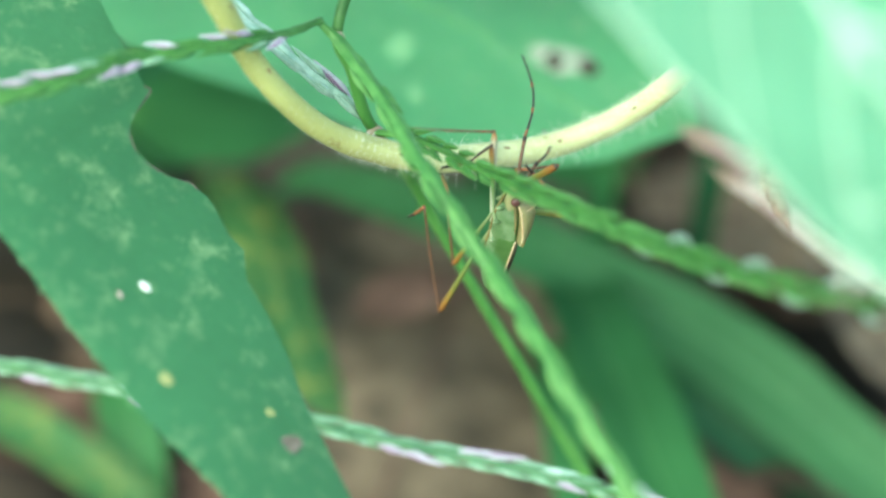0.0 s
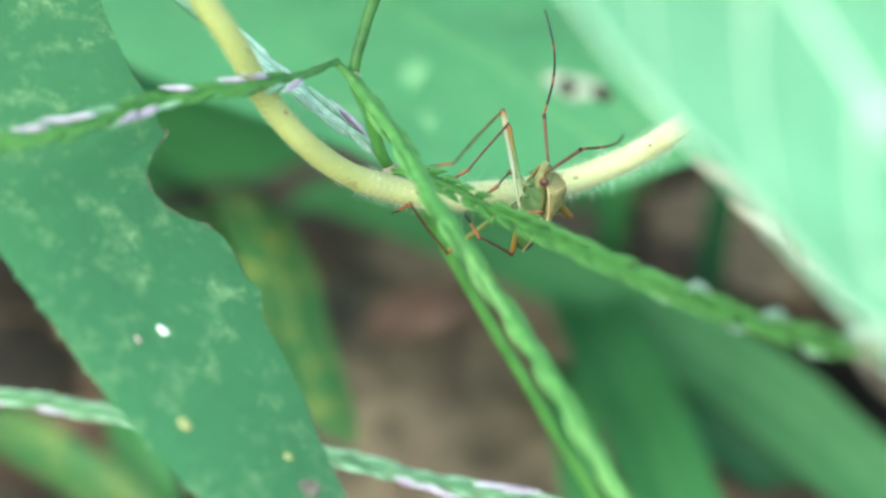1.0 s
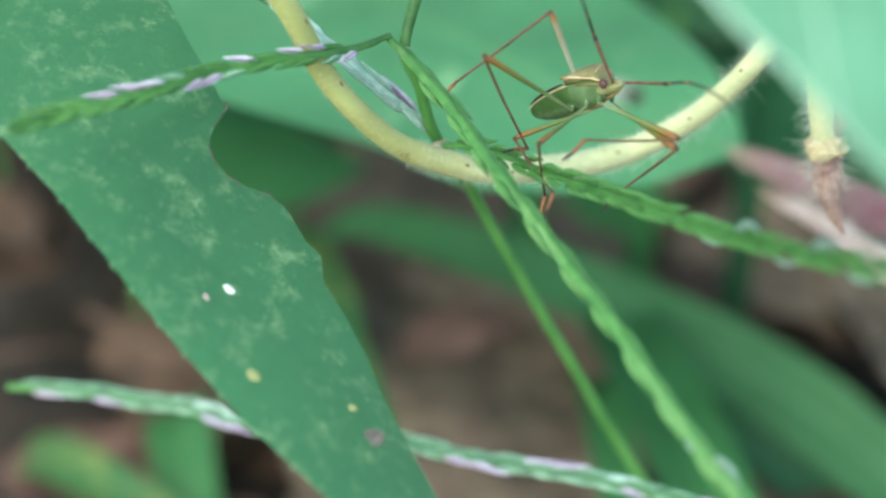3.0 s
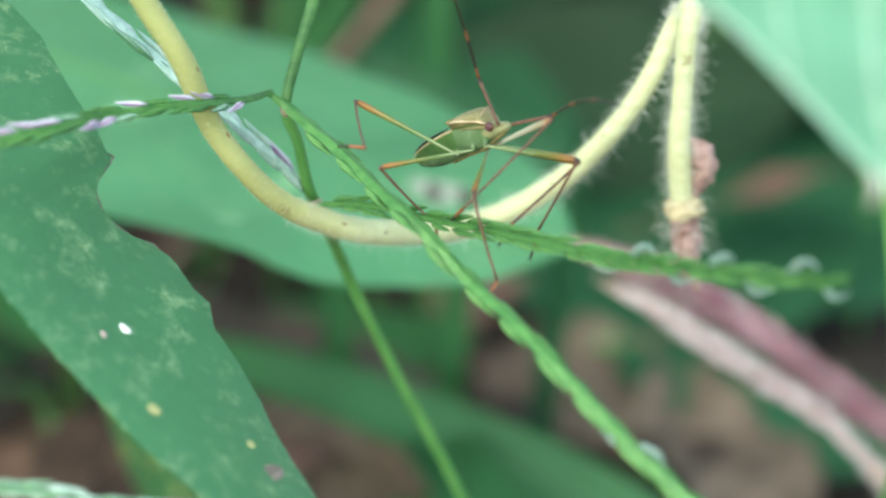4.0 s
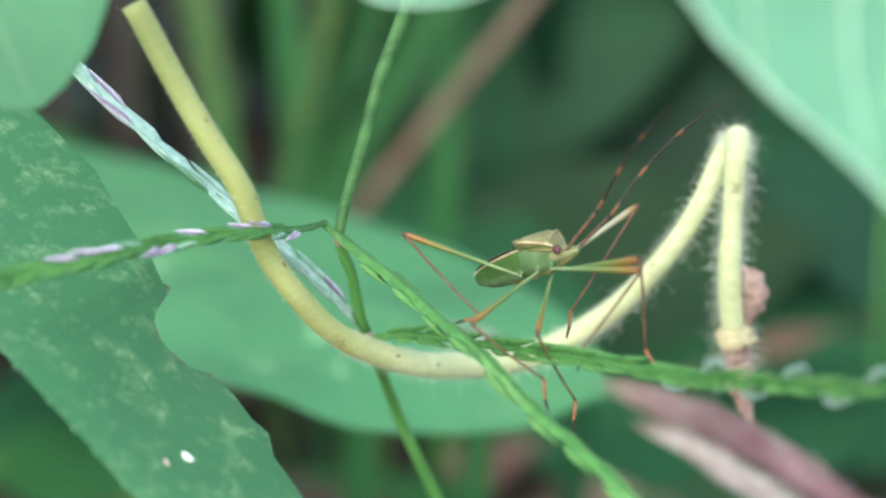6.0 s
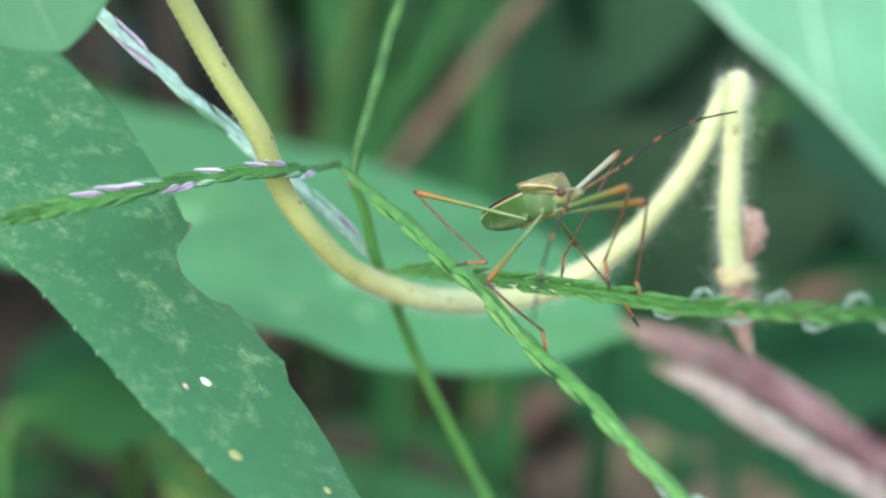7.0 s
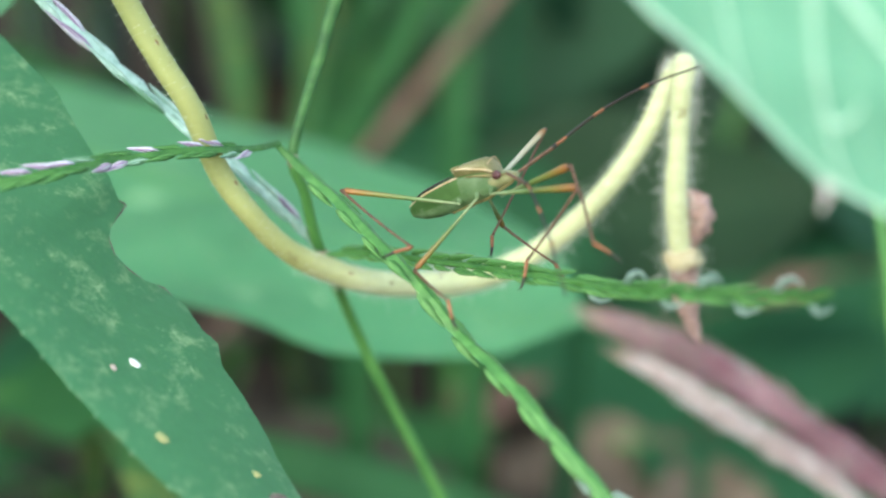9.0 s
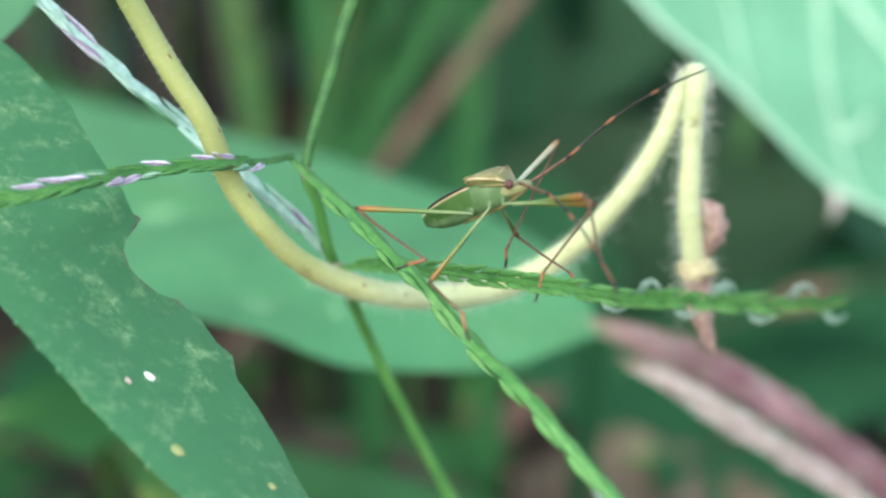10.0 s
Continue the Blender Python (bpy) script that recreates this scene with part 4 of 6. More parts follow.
HEAD_B = [(-6.1, 7.1, 122.5), (-4.0, 5.5, 123.2), (-1.9, 3.1, 124.1), (1.7, -1.9, 125.4), (4.6, -6.0, 126.3), (9.1, -11.2, 127.5), (13.6, -16.0, 128.4), (17.9, -20.0, 129.0), (21.7, -24.5, 130.3), (25.4, -28.0, 131.3), (29.3, -30.5, 132.0), (32.6, -34.0, 133.4)]
HEAD_C = [(-10.0, 4.5, 134.0), (-12.6, -0.7, 134.9), (-16.1, -4.9, 136.0), (-21.4, -8.4, 136.3), (-25.3, -12.9, 136.7), (-29.4, -15.7, 136.5), (-32.6, -17.6, 136.3), (-35.5, -20.3, 136.4)]
HEAD_D = [(-6.3, 8.0, 122.4), (-8.3, 7.1, 125.2), (-11.7, 4.8, 129.5), (-16.1, 4.4, 133.6), (-19.1, 4.4, 136.4), (-22.9, 3.7, 140.1), (-29.6, 4.0, 146.5), (-34.4, 4.6, 150.9), (-39.2, 5.2, 155.3), (-44, 5.8, 159.5)]
HEAD_E = [(-54.7, 18.2, 87.7), (-47.7, 18.6, 87.2), (-41.9, 18.8, 86.2), (-35.6, 17.6, 86.4), (-29.4, 16.0, 86.0), (-14.0, 13.7, 85.9), (-8.9, 13.7, 84.8), (-2.6, 12.3, 84.7), (5.3, 11.0, 84.4), (13.7, 9.5, 83.7), (21.9, 7.9, 82.7)]


def culm():
    th = thing("grass_culm", "thin green grass culm with purplish nodes", "grass stem", (28, 40, 0))
    off = Vector((28, 40, 0))
    pts = [(v - off) * MM for v in spline(CULM_LINE, 140)]
    bm = bmesh.new(); tube(bm, pts[50:], curve1([(0, 0.5 * MM), (0.4, 0.55 * MM), (1, 0.68 * MM)]), 12, ripple=0.1)
    part("stem", bm, CULM, th)
    bm = bmesh.new(); tube(bm, pts[:52], curve1([(0, 0.75 * MM), (0.5, 0.66 * MM), (0.9, 0.5 * MM), (1, 0.44 * MM)]), 14, 0.7, ripple=0.16)
    part("upper_sheath", bm, SPIKELET, th, "darker grooved leaf sheath")
    for p, r, mat in (((-8.7, 4.8, 132.3), 0.62, NODE), ((-6.2, 7.4, 122.2), 0.8, NODE)):
        bm = bmesh.new()
        bmesh.ops.create_icosphere(bm, subdivisions=3, radius=r * MM)
        for v in bm.verts:
            v.co *= 1 + 0.15 * noise.noise(v.co * 1500)
            v.co += (Vector(p) - off) * MM
        for f in bm.faces:
            f.smooth = True
        part("node", bm, mat, th, "swollen purplish node")


culm()


def thin_stem():
    bm = bmesh.new()
    tube(bm, [v * MM for v in spline([(51.7, 37.6, 123.9), (52.2, 35.7, 118.1), (53.2, 33.2, 110.6), (54.4, 28.9, 97.8), (54.8, 25.4, 87.2)] + [(57, 40, 60), (60, 45, -2)], 50)], 0.5 * MM, 8, ripple=0.1)
    th = thing("slender_grass", "thin upright green grass culm", "grass")
    part("culm", bm, CULM, th)


thin_stem()


def spikelet_mesh(name, length, width, thick, seed):
    """A pointed boat-shaped spikelet along +x: a lower and an upper scale with raised pale nerves and free tips."""
    bm = bmesh.new()
    sides = 10
    for l, w, lift, x0 in ((1.0, 1.0, 0.0, 0.0), (0.66, 0.86, 0.34, 0.05)):
        rings = []
        for i in range(9):
            f = i / 8
            r = max(0.02, (min(1.0, f / 0.38) ** 0.6) * (1.0 if f < 0.38 else (1 - (f - 0.38) / 0.62) ** 0.72))
            ring = []
            for j in range(sides):
                a = 2 * math.pi * j / sides
                ridge = 1.06 if j % 3 == 1 else 1.0
                ring.append(bm.verts.new(Vector(((x0 + f * l) * length, math.cos(a) * width * w * 0.5 * r * ridge, math.sin(a) * thick * 0.5 * r * ridge + lift * thick * (0.4 + f) * r ** 0.4 + 0.1 * thick * f * f)) * MM))
            rings.append(ring)
        for a, b in zip(rings, rings[1:]):
            for j in range(sides):
                face = bm.faces.new((a[j], a[(j + 1) % sides], b[(j + 1) % sides], b[j]))
                face.smooth = True
                face.material_index = 1 if j % 3 == 1 else 0
        bm.faces.new(rings[0][::-1]); bm.faces.new(rings[-1])
    me = mesh_of(name, bm)
    return me


def seed_head(label, line, first, spacing, size, mats, seed, rachis_mat, rachis=0.3, spread=14, stigma=0, group="grass seed heads", weights=(1,), n=400, slim=0.2, where=(0.6, 0.96), facing=(0.13, -0.4, 0.9), strap=0.0, strap_mat=None, under=0.25):
    """A flat winged axis with two rows of spikelets pressed to its underside."""
    base = Vector(line[0])
    th = thing("seed_head", label, "grass seed head", base, group)
    pts = [(v - base) for v in spline(line, n)]
    fr = frames_along(pts, facing)
    bm = bmesh.new()
    tube(bm, [p * MM for p in pts[::4]], lambda f: rachis * (1.1 - 0.5 * f) * MM, 8, 0.75)
    part("rachis", bm, rachis_mat, th)
    if strap:
        rows, uvs = [], []
        for i in range(0, n, 3):
            f = i / (n - 1)
            t, sd, u = fr[i]
            w = strap * min(1.0, 0.3 + f * 9) * (1 - 0.75 * max(0.0, f - 0.75) / 0.25)
            row = []
            for k in range(9):
                q = -1 + k / 4
                edge = w * (1 + 0.22 * noise.noise(Vector((f * 26, q * 3, seed))))
                row.append((pts[i] + sd * (q * edge + 0.04 * math.sin(f * 40 + seed)) + u * (rachis * 0.62 - 0.22 * abs(q) ** 1.6 + (0.16 if k == 4 else 0.0) + 0.08 * noise.noise(Vector((f * 34, q, seed + 3))))) * MM)
            rows.append(row)
            uvs.append([(-1 + k / 4, f) for k in range(9)])
        part("winged_axis", sheet_mesh("winged_axis", rows, 0.12 * MM, uvs), strap_mat or mats[0], th, "flat winged green axis with a pale ridge")
    r = random.Random(seed)
    shapes = [[spikelet_mesh("spikelet", size * k, size * slim * k, size * slim * 0.7, 0) for k in (1.0, 1.12, 0.9)] for _ in mats]
    for ms, m in zip(shapes, mats):
        for me in ms:
            me.materials.append(m)
            me.materials.append(NERVES[m.name])
    run, due, count = 0.0, first, 0
    whole = sum((b - a).length for a, b in zip(pts, pts[1:]))
    for i in range(1, n):
        run += (pts[i] - pts[i - 1]).length
        if run < due or whole - run < 0.45 * size:
            continue
        due += spacing * r.uniform(0.85, 1.15)
        t, s, u = fr[i]
        for _ in range(1):
            sign = 1 if count % 2 else -1
            pick = r.choices(range(len(mats)), weights)[0]
            ob = part("spikelet", r.choice(shapes[pick]), None, th)
            ang = radians(r.uniform(0.5, 1.3) * spread * (1.5 if mats[pick] == SPIKELET_PURPLE else 1.0)) * sign
            lift = radians(r.uniform(-1, 4))
            d = (t * math.cos(ang) + s * math.sin(ang) + u * math.sin(lift)).normalized()
            y = u.cross(d).normalized()
            z = d.cross(y)
            m = Matrix((d, y, z)).transposed().to_4x4()
            shrink = 1.0 - 0.45 * max(0.0, i / n - 0.8) / 0.2
            ob.matrix_basis = Matrix.Translation((pts[i] + s * sign * (rachis * 0.95 + 0.3 * strap) * shrink - u * (under * strap + r.uniform(-0.15, 0.05))) * MM) @ m @ pose(0, 0, 0, r.uniform(-12, 12) - 20 * sign) @ Matrix.Scale(shrink, 4)
            count += 1
    if stigma:
        for i in range(stigma):
            f = where[0] + (where[1] - where[0]) * i / max(1, stigma - 1)
            k = int(f * (n - 1))
            t, s, u = fr[k]
            sign = 1 if i % 2 else -1
            bm = bmesh.new()
            for q in range(2):
                up = 1 if sign > 0 else -1
                rise = Vector((0.0, -0.25, 0.97)) * up
                reach, bow = r.uniform(1.6, 2.6), r.uniform(1.15, 1.6)
                p = pts[k] + t * (0.5 * q)
                c = [p + rise * 0.5, p + rise * bow + t * reach * 0.3, p + rise * (bow + 0.05) + t * reach * 0.7 + u * 0.3 * q, p + rise * (bow - 0.45) + t * reach]
                tube(bm, [v * MM for v in spline(c, 22)], lambda f: (0.05 + 0.15 * math.sin(math.pi * min(1, f + 0.05)) * (0.75 + 0.25 * math.sin(f * 70 + q))) * MM, 8, ripple=0.8)
            part("stigma", bm, ANTHER, th, "feathery whitish stigma")
    return th


NERVES = {SPIKELET.name: NERVE_GREEN, SPIKELET_SAGE.name: NERVE_SAGE, SPIKELET_SILVER.name: NERVE_SAGE, SPIKELET_PURPLE.name: NERVE_PURPLE}
HEADS = {}
HEADS["a"] = seed_head("green grass seed head sloping down under the insect", HEAD_A, 3.2, 2.3, 4.8, (SPIKELET,), 1, RACHIS, 0.3, 2.8, 2, slim=0.19, where=(0.7, 0.76), facing=(0.2, -0.5, 0.85), strap=0.6, strap_mat=RACHIS, under=0.75)
HEADS["b"] = seed_head("green grass seed head with whitish stigmas near its end", HEAD_B, 1.5, 1.3, 3.5, (SPIKELET,), 2, RACHIS, 0.34, 7, 7, slim=0.2, facing=(0.1, -0.7, 0.7), strap=0.3)
HEADS["c"] = seed_head("grass seed head with purple and white spikelets", HEAD_C, 5.0, 1.05, 3.4, (SPIKELET_SAGE, SPIKELET, SPIKELET_PURPLE), 8, RACHIS, 0.3, 11, weights=(1, 4, 2), slim=0.2, facing=(0.1, -0.7, 0.7), strap=0.4, strap_mat=SPIKELET)
HEADS["d"] = seed_head("silvery grass seed head with purplish spikelets", HEAD_D, 1.5, 1.9, 5.6, (SPIKELET_SILVER, SPIKELET_SAGE, SPIKELET_PURPLE), 4, SPIKELET_SAGE, 0.4, 3.5, weights=(7, 2, 1), slim=0.16, strap=0.45)
HEADS["e"] = seed_head("pale green and white grass seed head below the spotted leaf", HEAD_E, 1.0, 1.5, 4.4, (SPIKELET_SAGE, SPIKELET_SILVER, SPIKELET_PURPLE), 5, RACHIS, 0.42, 6, weights=(6, 1, 1), slim=0.19, strap=0.45)


# ---------------------------------------------------------------- pink fluffy heads
def fluffy(line, mats, seed, label, r0):
    base = Vector(line[0])
    th = thing("fluffy_head", label, "grass seed head", base, "pink heads")
    pts = [v - base for v in spline(line, 160)]
    bm = bmesh.new(); tube(bm, [p * MM for p in pts[8::4]], lambda f: (0.3 + 0.5 * f) * MM, 8)
    part("rachis", bm, mats[0], th)
    r = random.Random(seed)
    fr = frames_along(pts)
    for mat, count, lo, hi in mats[1]:
        bm = bmesh.new()
        for _ in range(count):
            f = lo + (hi - lo) * r.random()
            i = int(f * 159)
            t, s, u = fr[i]
            a = r.uniform(0, 2 * math.pi)
            rad = r0 * min(1, 0.22 + f * 2.4) * (1 + 0.3 * noise.noise(pts[i] * 0.35 + Vector((a, seed, 0))))
            out = s * math.cos(a) + u * math.sin(a)
            p = pts[i] + out * r.uniform(0.05, 0.55) * rad
            q = p + (out * r.uniform(0.1, 0.75) * rad - t * r.uniform(2.0, 6.0))
            w = r.uniform(0.03, 0.12)
            side = out.cross(t).normalized() * w
            mid = (p + q) / 2 + out * r.uniform(0, 0.35)
            vs = [bm.verts.new(c * MM) for c in (p, mid - side, q, mid + side)]
            bm.faces.new(vs)
            vs = [bm.verts.new(c * MM) for c in (p, mid - out * w, q, mid + out * w)]
            bm.faces.new(vs)
        tagged(part("bristles", bm, mat, th), kind="stuff")


fluffy([(23.0, 53.2, 99.4), (29.4, 52.2, 97.0), (36.5, 52.8, 93.4), (45.0, 52.9, 88.2), (56.0, 53.7, 79.5), (66.1, 54.7, 71.3), (80, 58, 52)], (PINK, ((PINK, 2200, 0.12, 1.0), (TAN, 420, 0.055, 0.35), (PINK_PALE, 320, 0.14, 1.0))), 1, "dusty pink fluffy grass head", 2.6)
fluffy([(26.1, 53.2, 94.5), (32.8, 50.5, 91.9), (39.6, 49.2, 87.7), (46.7, 49.4, 82.8), (54.6, 49.3, 76.9), (70, 50, 60)], (TAN, ((PINK_PALE, 1500, 0.15, 1.0), (TAN, 420, 0.07, 0.6), (PINK, 160, 0.14, 0.8))), 2, "pale pinkish-white fluffy grass head", 1.5)


# ---------------------------------------------------------------- the plant bug
def banded(name, tones, length, rough=0.38):
    """Colour that changes along local x over the given length in mm."""
    m, nodes, links, b = material(name)
    tc = nodes.new("ShaderNodeTexCoord")
    sep = nodes.new("ShaderNodeSeparateXYZ")
    links.new(tc.outputs["Object"], sep.inputs[0])
    mr = nodes.new("ShaderNodeMapRange")
    mr.inputs[2].default_value = length * MM
    links.new(sep.outputs[0], mr.inputs[0])
    r = ramp(nodes, tones)
    links.new(mr.outputs[0], r.inputs[0])
    n = tex(nodes, links, 1500, 3)
    col = mix(nodes, links, r.outputs[0], (0.1, 0.09, 0.04), n.outputs[0])
    col = mix(nodes, links, r.outputs[0], col, 0.35)
    links.new(col, b.inputs["Base Color"])
    b.inputs["Roughness"].default_value = rough
    bump(nodes, links, b, n.outputs[0], 0.25, 0.0001)
    see_through(nodes, links, b, col, 0.15)
    return m


BUG_GREEN = plain("bug_green_skin", (0.066, 0.155, 0.045), (0.15, 0.28, 0.09), 420, 0.3, 0.2, None, 0.5, (0.2, 0.8))
BUG_PALE = plain("bug_pale_belly", (0.095, 0.19, 0.065), (0.28, 0.39, 0.22), 600, 0.36, 0.25, None, 0.35, (0.35, 0.8))
BUG_OLIVE = plain("bug_olive_shield", (0.19, 0.18, 0.07), (0.34, 0.29, 0.14), 900, 0.34, 0.5, None, 0.2)
BUG_BROWN = plain("bug_brown_wing", (0.1, 0.09, 0.03), (0.24, 0.19, 0.07), 1500, 0.4, 0.4)
BUG_CREAM = plain("bug_cream_rim", (0.42, 0.25, 0.11), (0.74, 0.6, 0.4), 700, 0.4, 0.2)
BUG_BLACK = plain("bug_black", (0.012, 0.01, 0.008), (0.035, 0.025, 0.018), 1500, 0.35, 0.2)
BUG_EYE = plain("bug_eye", (0.06, 0.02, 0.022), (0.15, 0.055, 0.055), 3000, 0.15, 0.3)
BUG_HEAD = plain("bug_head_skin", (0.17, 0.19, 0.08), (0.33, 0.31, 0.16), 1100, 0.38, 0.3)
FEMUR_TONES = [(0.0, (0.3, 0.38, 0.2)), (0.18, (0.25, 0.34, 0.15)), (0.42, (0.13, 0.22, 0.06)), (0.7, (0.2, 0.19, 0.04)), (0.88, (0.32, 0.15, 0.03)), (0.965, (0.3, 0.11, 0.03)), (0.985, (0.03, 0.02, 0.015))]
FEMUR = {kind: banded("bug_femur_skin", FEMUR_TONES, length) for kind, length in (("hind", 10.6), ("middle", 7.9), ("front", 8.3))}
FEMUR["far hind"] = banded("bug_pale_femur_skin", [(0.0, (0.42, 0.48, 0.3)), (0.5, (0.55, 0.55, 0.42)), (0.88, (0.5, 0.42, 0.28)), (0.96, (0.38, 0.17, 0.05)), (1.0, (0.1, 0.05, 0.03))], 10.6)
TIBIA = plain("bug_tibia_skin", (0.07, 0.034, 0.02), (0.18, 0.085, 0.05), 1500, 0.4, 0.2)
TARSUS = plain("bug_tarsus_skin", (0.16, 0.06, 0.025), (0.34, 0.13, 0.06), 1500, 0.4, 0.2)


def loft(bm, sections, sides=18, power=1.0):
    """A body of rounded cross sections (x, half width, bottom, top) along x, in mm."""
    rings = []
    for x, hw, zb, zt in sections:
        ring = []
        for k in range(sides):
            a = 2 * math.pi * k / sides
            c, s = math.cos(a), math.sin(a)
            ring.append(bm.verts.new(Vector((x, math.copysign(abs(c) ** power, c) * hw, (zb + zt) / 2 + math.copysign(abs(s) ** power, s) * (zt - zb) / 2)) * MM))
        rings.append(ring)
    for a, b in zip(rings, rings[1:]):
        for k in range(sides):
            bm.faces.new((a[k], b[k], b[(k + 1) % sides], a[(k + 1) % sides])).smooth = True
    bm.faces.new(rings[0])
    bm.faces.new(rings[-1][::-1])


def fine(table, n, rings=0.0):
    """Sections between the given ones; rings: depth of the creases between body rings."""
    out = []
    for i, f in enumerate(np.linspace(0, len(table) - 1, n)):
        x, hw, zb, zt = (float(np.interp(f, range(len(table)), [row[c] for row in table])) for c in range(4))
        k = rings if i % 5 == 4 else 0.0
        out.append((x, hw * (1 - k), zb * (1 - k), zt * (1 - k)))
    return out


def keeled(bm, sections, half):
    """A body with a flat back, a sharp side edge and slanting flanks that meet in a rounded keel."""
    prof = [(0.0, 1.0)] + half
    prof = prof + [(-y, z) for y, z in reversed(prof) if y > 0]
    rings = []
    for x, hw, zb, zt in sections:
        rings.append([bm.verts.new(Vector((x, y * hw, (zb + zt) / 2 + z * (zt - zb) / 2)) * MM) for y, z in prof])
    k = len(prof)
    for a, b in zip(rings, rings[1:]):
        for q in range(k):
            bm.faces.new((a[q], b[q], b[(q + 1) % k], a[(q + 1) % k])).smooth = True
    bm.faces.new(rings[0])
    bm.faces.new(rings[-1][::-1])


def belly(me, level):
    """Green above, pale where the skin faces downwards."""
    for m in (BUG_GREEN, BUG_PALE):
        me.materials.append(m)
    for p in me.polygons:
        p.material_index = 1 if p.normal.z < level else 0
    return me


def plant_bug():
    th = thing("plant_bug", "slender green plant bug with a brown shield, standing on grass heads", "insect", (6.8, -8.2, 133.5))
    flank = [(0.5, 1.0), (0.86, 0.97), (0.98, 0.9), (1.0, 0.8), (0.96, 0.6), (0.88, 0.3), (0.78, -0.05), (0.66, -0.4), (0.5, -0.7), (0.32, -0.9), (0.13, -0.99)]
    bm = bmesh.new()
    keeled(bm, fine([(-5.7, 0.35, -0.5, -0.2), (-5.5, 0.75, -0.7, -0.05), (-5.0, 1.1, -0.9, 0.15), (-4.2, 1.5, -1.15, 0.34), (-3.0, 1.8, -1.3, 0.58), (-1.0, 1.95, -1.3, 0.85), (0.8, 1.93, -1.08, 1.05), (1.8, 1.7, -0.98, 1.0), (2.8, 1.2, -0.8, 0.8)], 46, 0.008), flank)
    part("abdomen", belly(mesh_of("abdomen", bm), -0.55), None, th, "green wedge-shaped abdomen, paler below")
    bm = bmesh.new()
    keeled(bm, fine([(-1.2, 1.6, -1.1, 0.6), (0.2, 1.86, -1.14, 0.9), (0.8, 1.9, -1.15, 1.0), (1.6, 1.78, -1.15, 1.0), (2.6, 1.5, -1.05, 0.95), (3.3, 1.05, -0.9, 0.8), (3.7, 0.8, -0.7, 0.6)], 18), flank)
    part("thorax", belly(mesh_of("thorax", bm), -0.3), None, th, "green thorax, whitish below")
    for hx, hy, hz in ((0.1, 0.9, -1.05), (2.0, 0.9, -1.1), (3.4, 0.75, -1.05)):
        for sgn in (-1, 1):
            bm = bmesh.new()
            tube(bm, [v * MM for v in spline([(hx + 0.15, sgn * (hy + 0.1), hz + 0.55), (hx + 0.05, sgn * (hy + 0.04), hz + 0.2), (hx, sgn * hy, hz - 0.05)], 8)], curve1([(0, 0.1 * MM), (0.4, 0.26 * MM), (0.8, 0.2 * MM), (1, 0.13 * MM)]), 10)
            part("hip", bm, BUG_PALE, th, "pale hip joint")
    bm = bmesh.new()
    loft(bm, fine([(0.3, 1.3, 0.85, 1.3), (0.7, 2.15, 0.8, 1.8), (1.1, 2.5, 0.75, 2.1), (1.5, 2.4, 0.7, 2.25), (2.2, 1.95, 0.6, 2.36), (3.0, 1.6, 0.5, 2.36), (3.5, 1.4, 0.4, 2.15), (3.8, 1.15, 0.3, 1.5), (4.0, 0.9, 0.25, 0.95)], 30), 24, 1.2)
    part("shield", bm, BUG_OLIVE, th, "olive-brown domed shield")
    for sgn in (-1, 1):
        bm = bmesh.new()
        tube(bm, [v * MM for v in spline([(0.75, sgn * 2.2, 1.35), (1.1, sgn * 2.53, 1.4), (1.5, sgn * 2.43, 1.42), (2.2, sgn * 2.0, 1.3), (2.9, sgn * 1.64, 1.12), (3.4, sgn * 1.38, 0.98), (3.95, sgn * 0.98, 0.7)], 28)], lambda f: (0.1 - 0.03 * f) * MM, 8)
        part("shield_rim", bm, BUG_CREAM, th, "cream rim")
        bm = bmesh.new()
        tube(bm, [v * MM for v in spline([(1.5, sgn * 2.3, 1.55), (1.1, sgn * 2.6, 1.5), (0.85, sgn * 2.72, 1.52)], 8)], curve1([(0, 0.22 * MM), (0.6, 0.15 * MM), (1, 0.04 * MM)]), 8)
        part("shoulder_tip", bm, BUG_BROWN, th, "brown pointed shoulder")
        rows, uvs = [], []
        for i in range(20):
            f = i / 19
            x = 0.9 - 6.2 * f
            row = []
            for j in range(7):
                q = j / 6
                w = (1.72 if f < 0.5 else 1.72 * (1 - ((f - 0.5) / 0.5) ** 2 * 0.8))
                row.append(Vector((x, sgn * q * w, 1.42 - 0.28 * q * q - 0.95 * f ** 1.15 + 0.01 * sgn)) * MM)
            rows.append(row)
            uvs.append([(j / 6, f) for j in range(7)])
        part("wing", sheet_mesh("wing", rows, 0.07 * MM, uvs), BUG_BROWN, th, "folded brown fore wing")
        bm = bmesh.new()
        tube(bm, [v * MM for v in spline([(0.3, sgn * 1.86, 1.16), (-1.5, sgn * 1.9, 0.94), (-3.2, sgn * 1.74, 0.68), (-4.7, sgn * 1.4, 0.36)], 20)], lambda f: (0.05 + 0.08 * math.sin(math.pi * f)) * MM, 8)
        part("wing_edge", bm, BUG_BLACK, th, "dark wing edge")
        bm = bmesh.new()
        tube(bm, [v * MM for v in spline([(0.8, sgn * 1.96, 0.9), (-1.0, sgn * 1.96, 0.72), (-3.0, sgn * 1.8, 0.46), (-4.4, sgn * 1.5, 0.2), (-5.2, sgn * 1.2, 0.02)], 24)], lambda f: (0.075 - 0.035 * f) * MM, 8)
        part("side_rim", bm, BUG_CREAM, th, "pale rim along the abdomen")
    bm = bmesh.new()
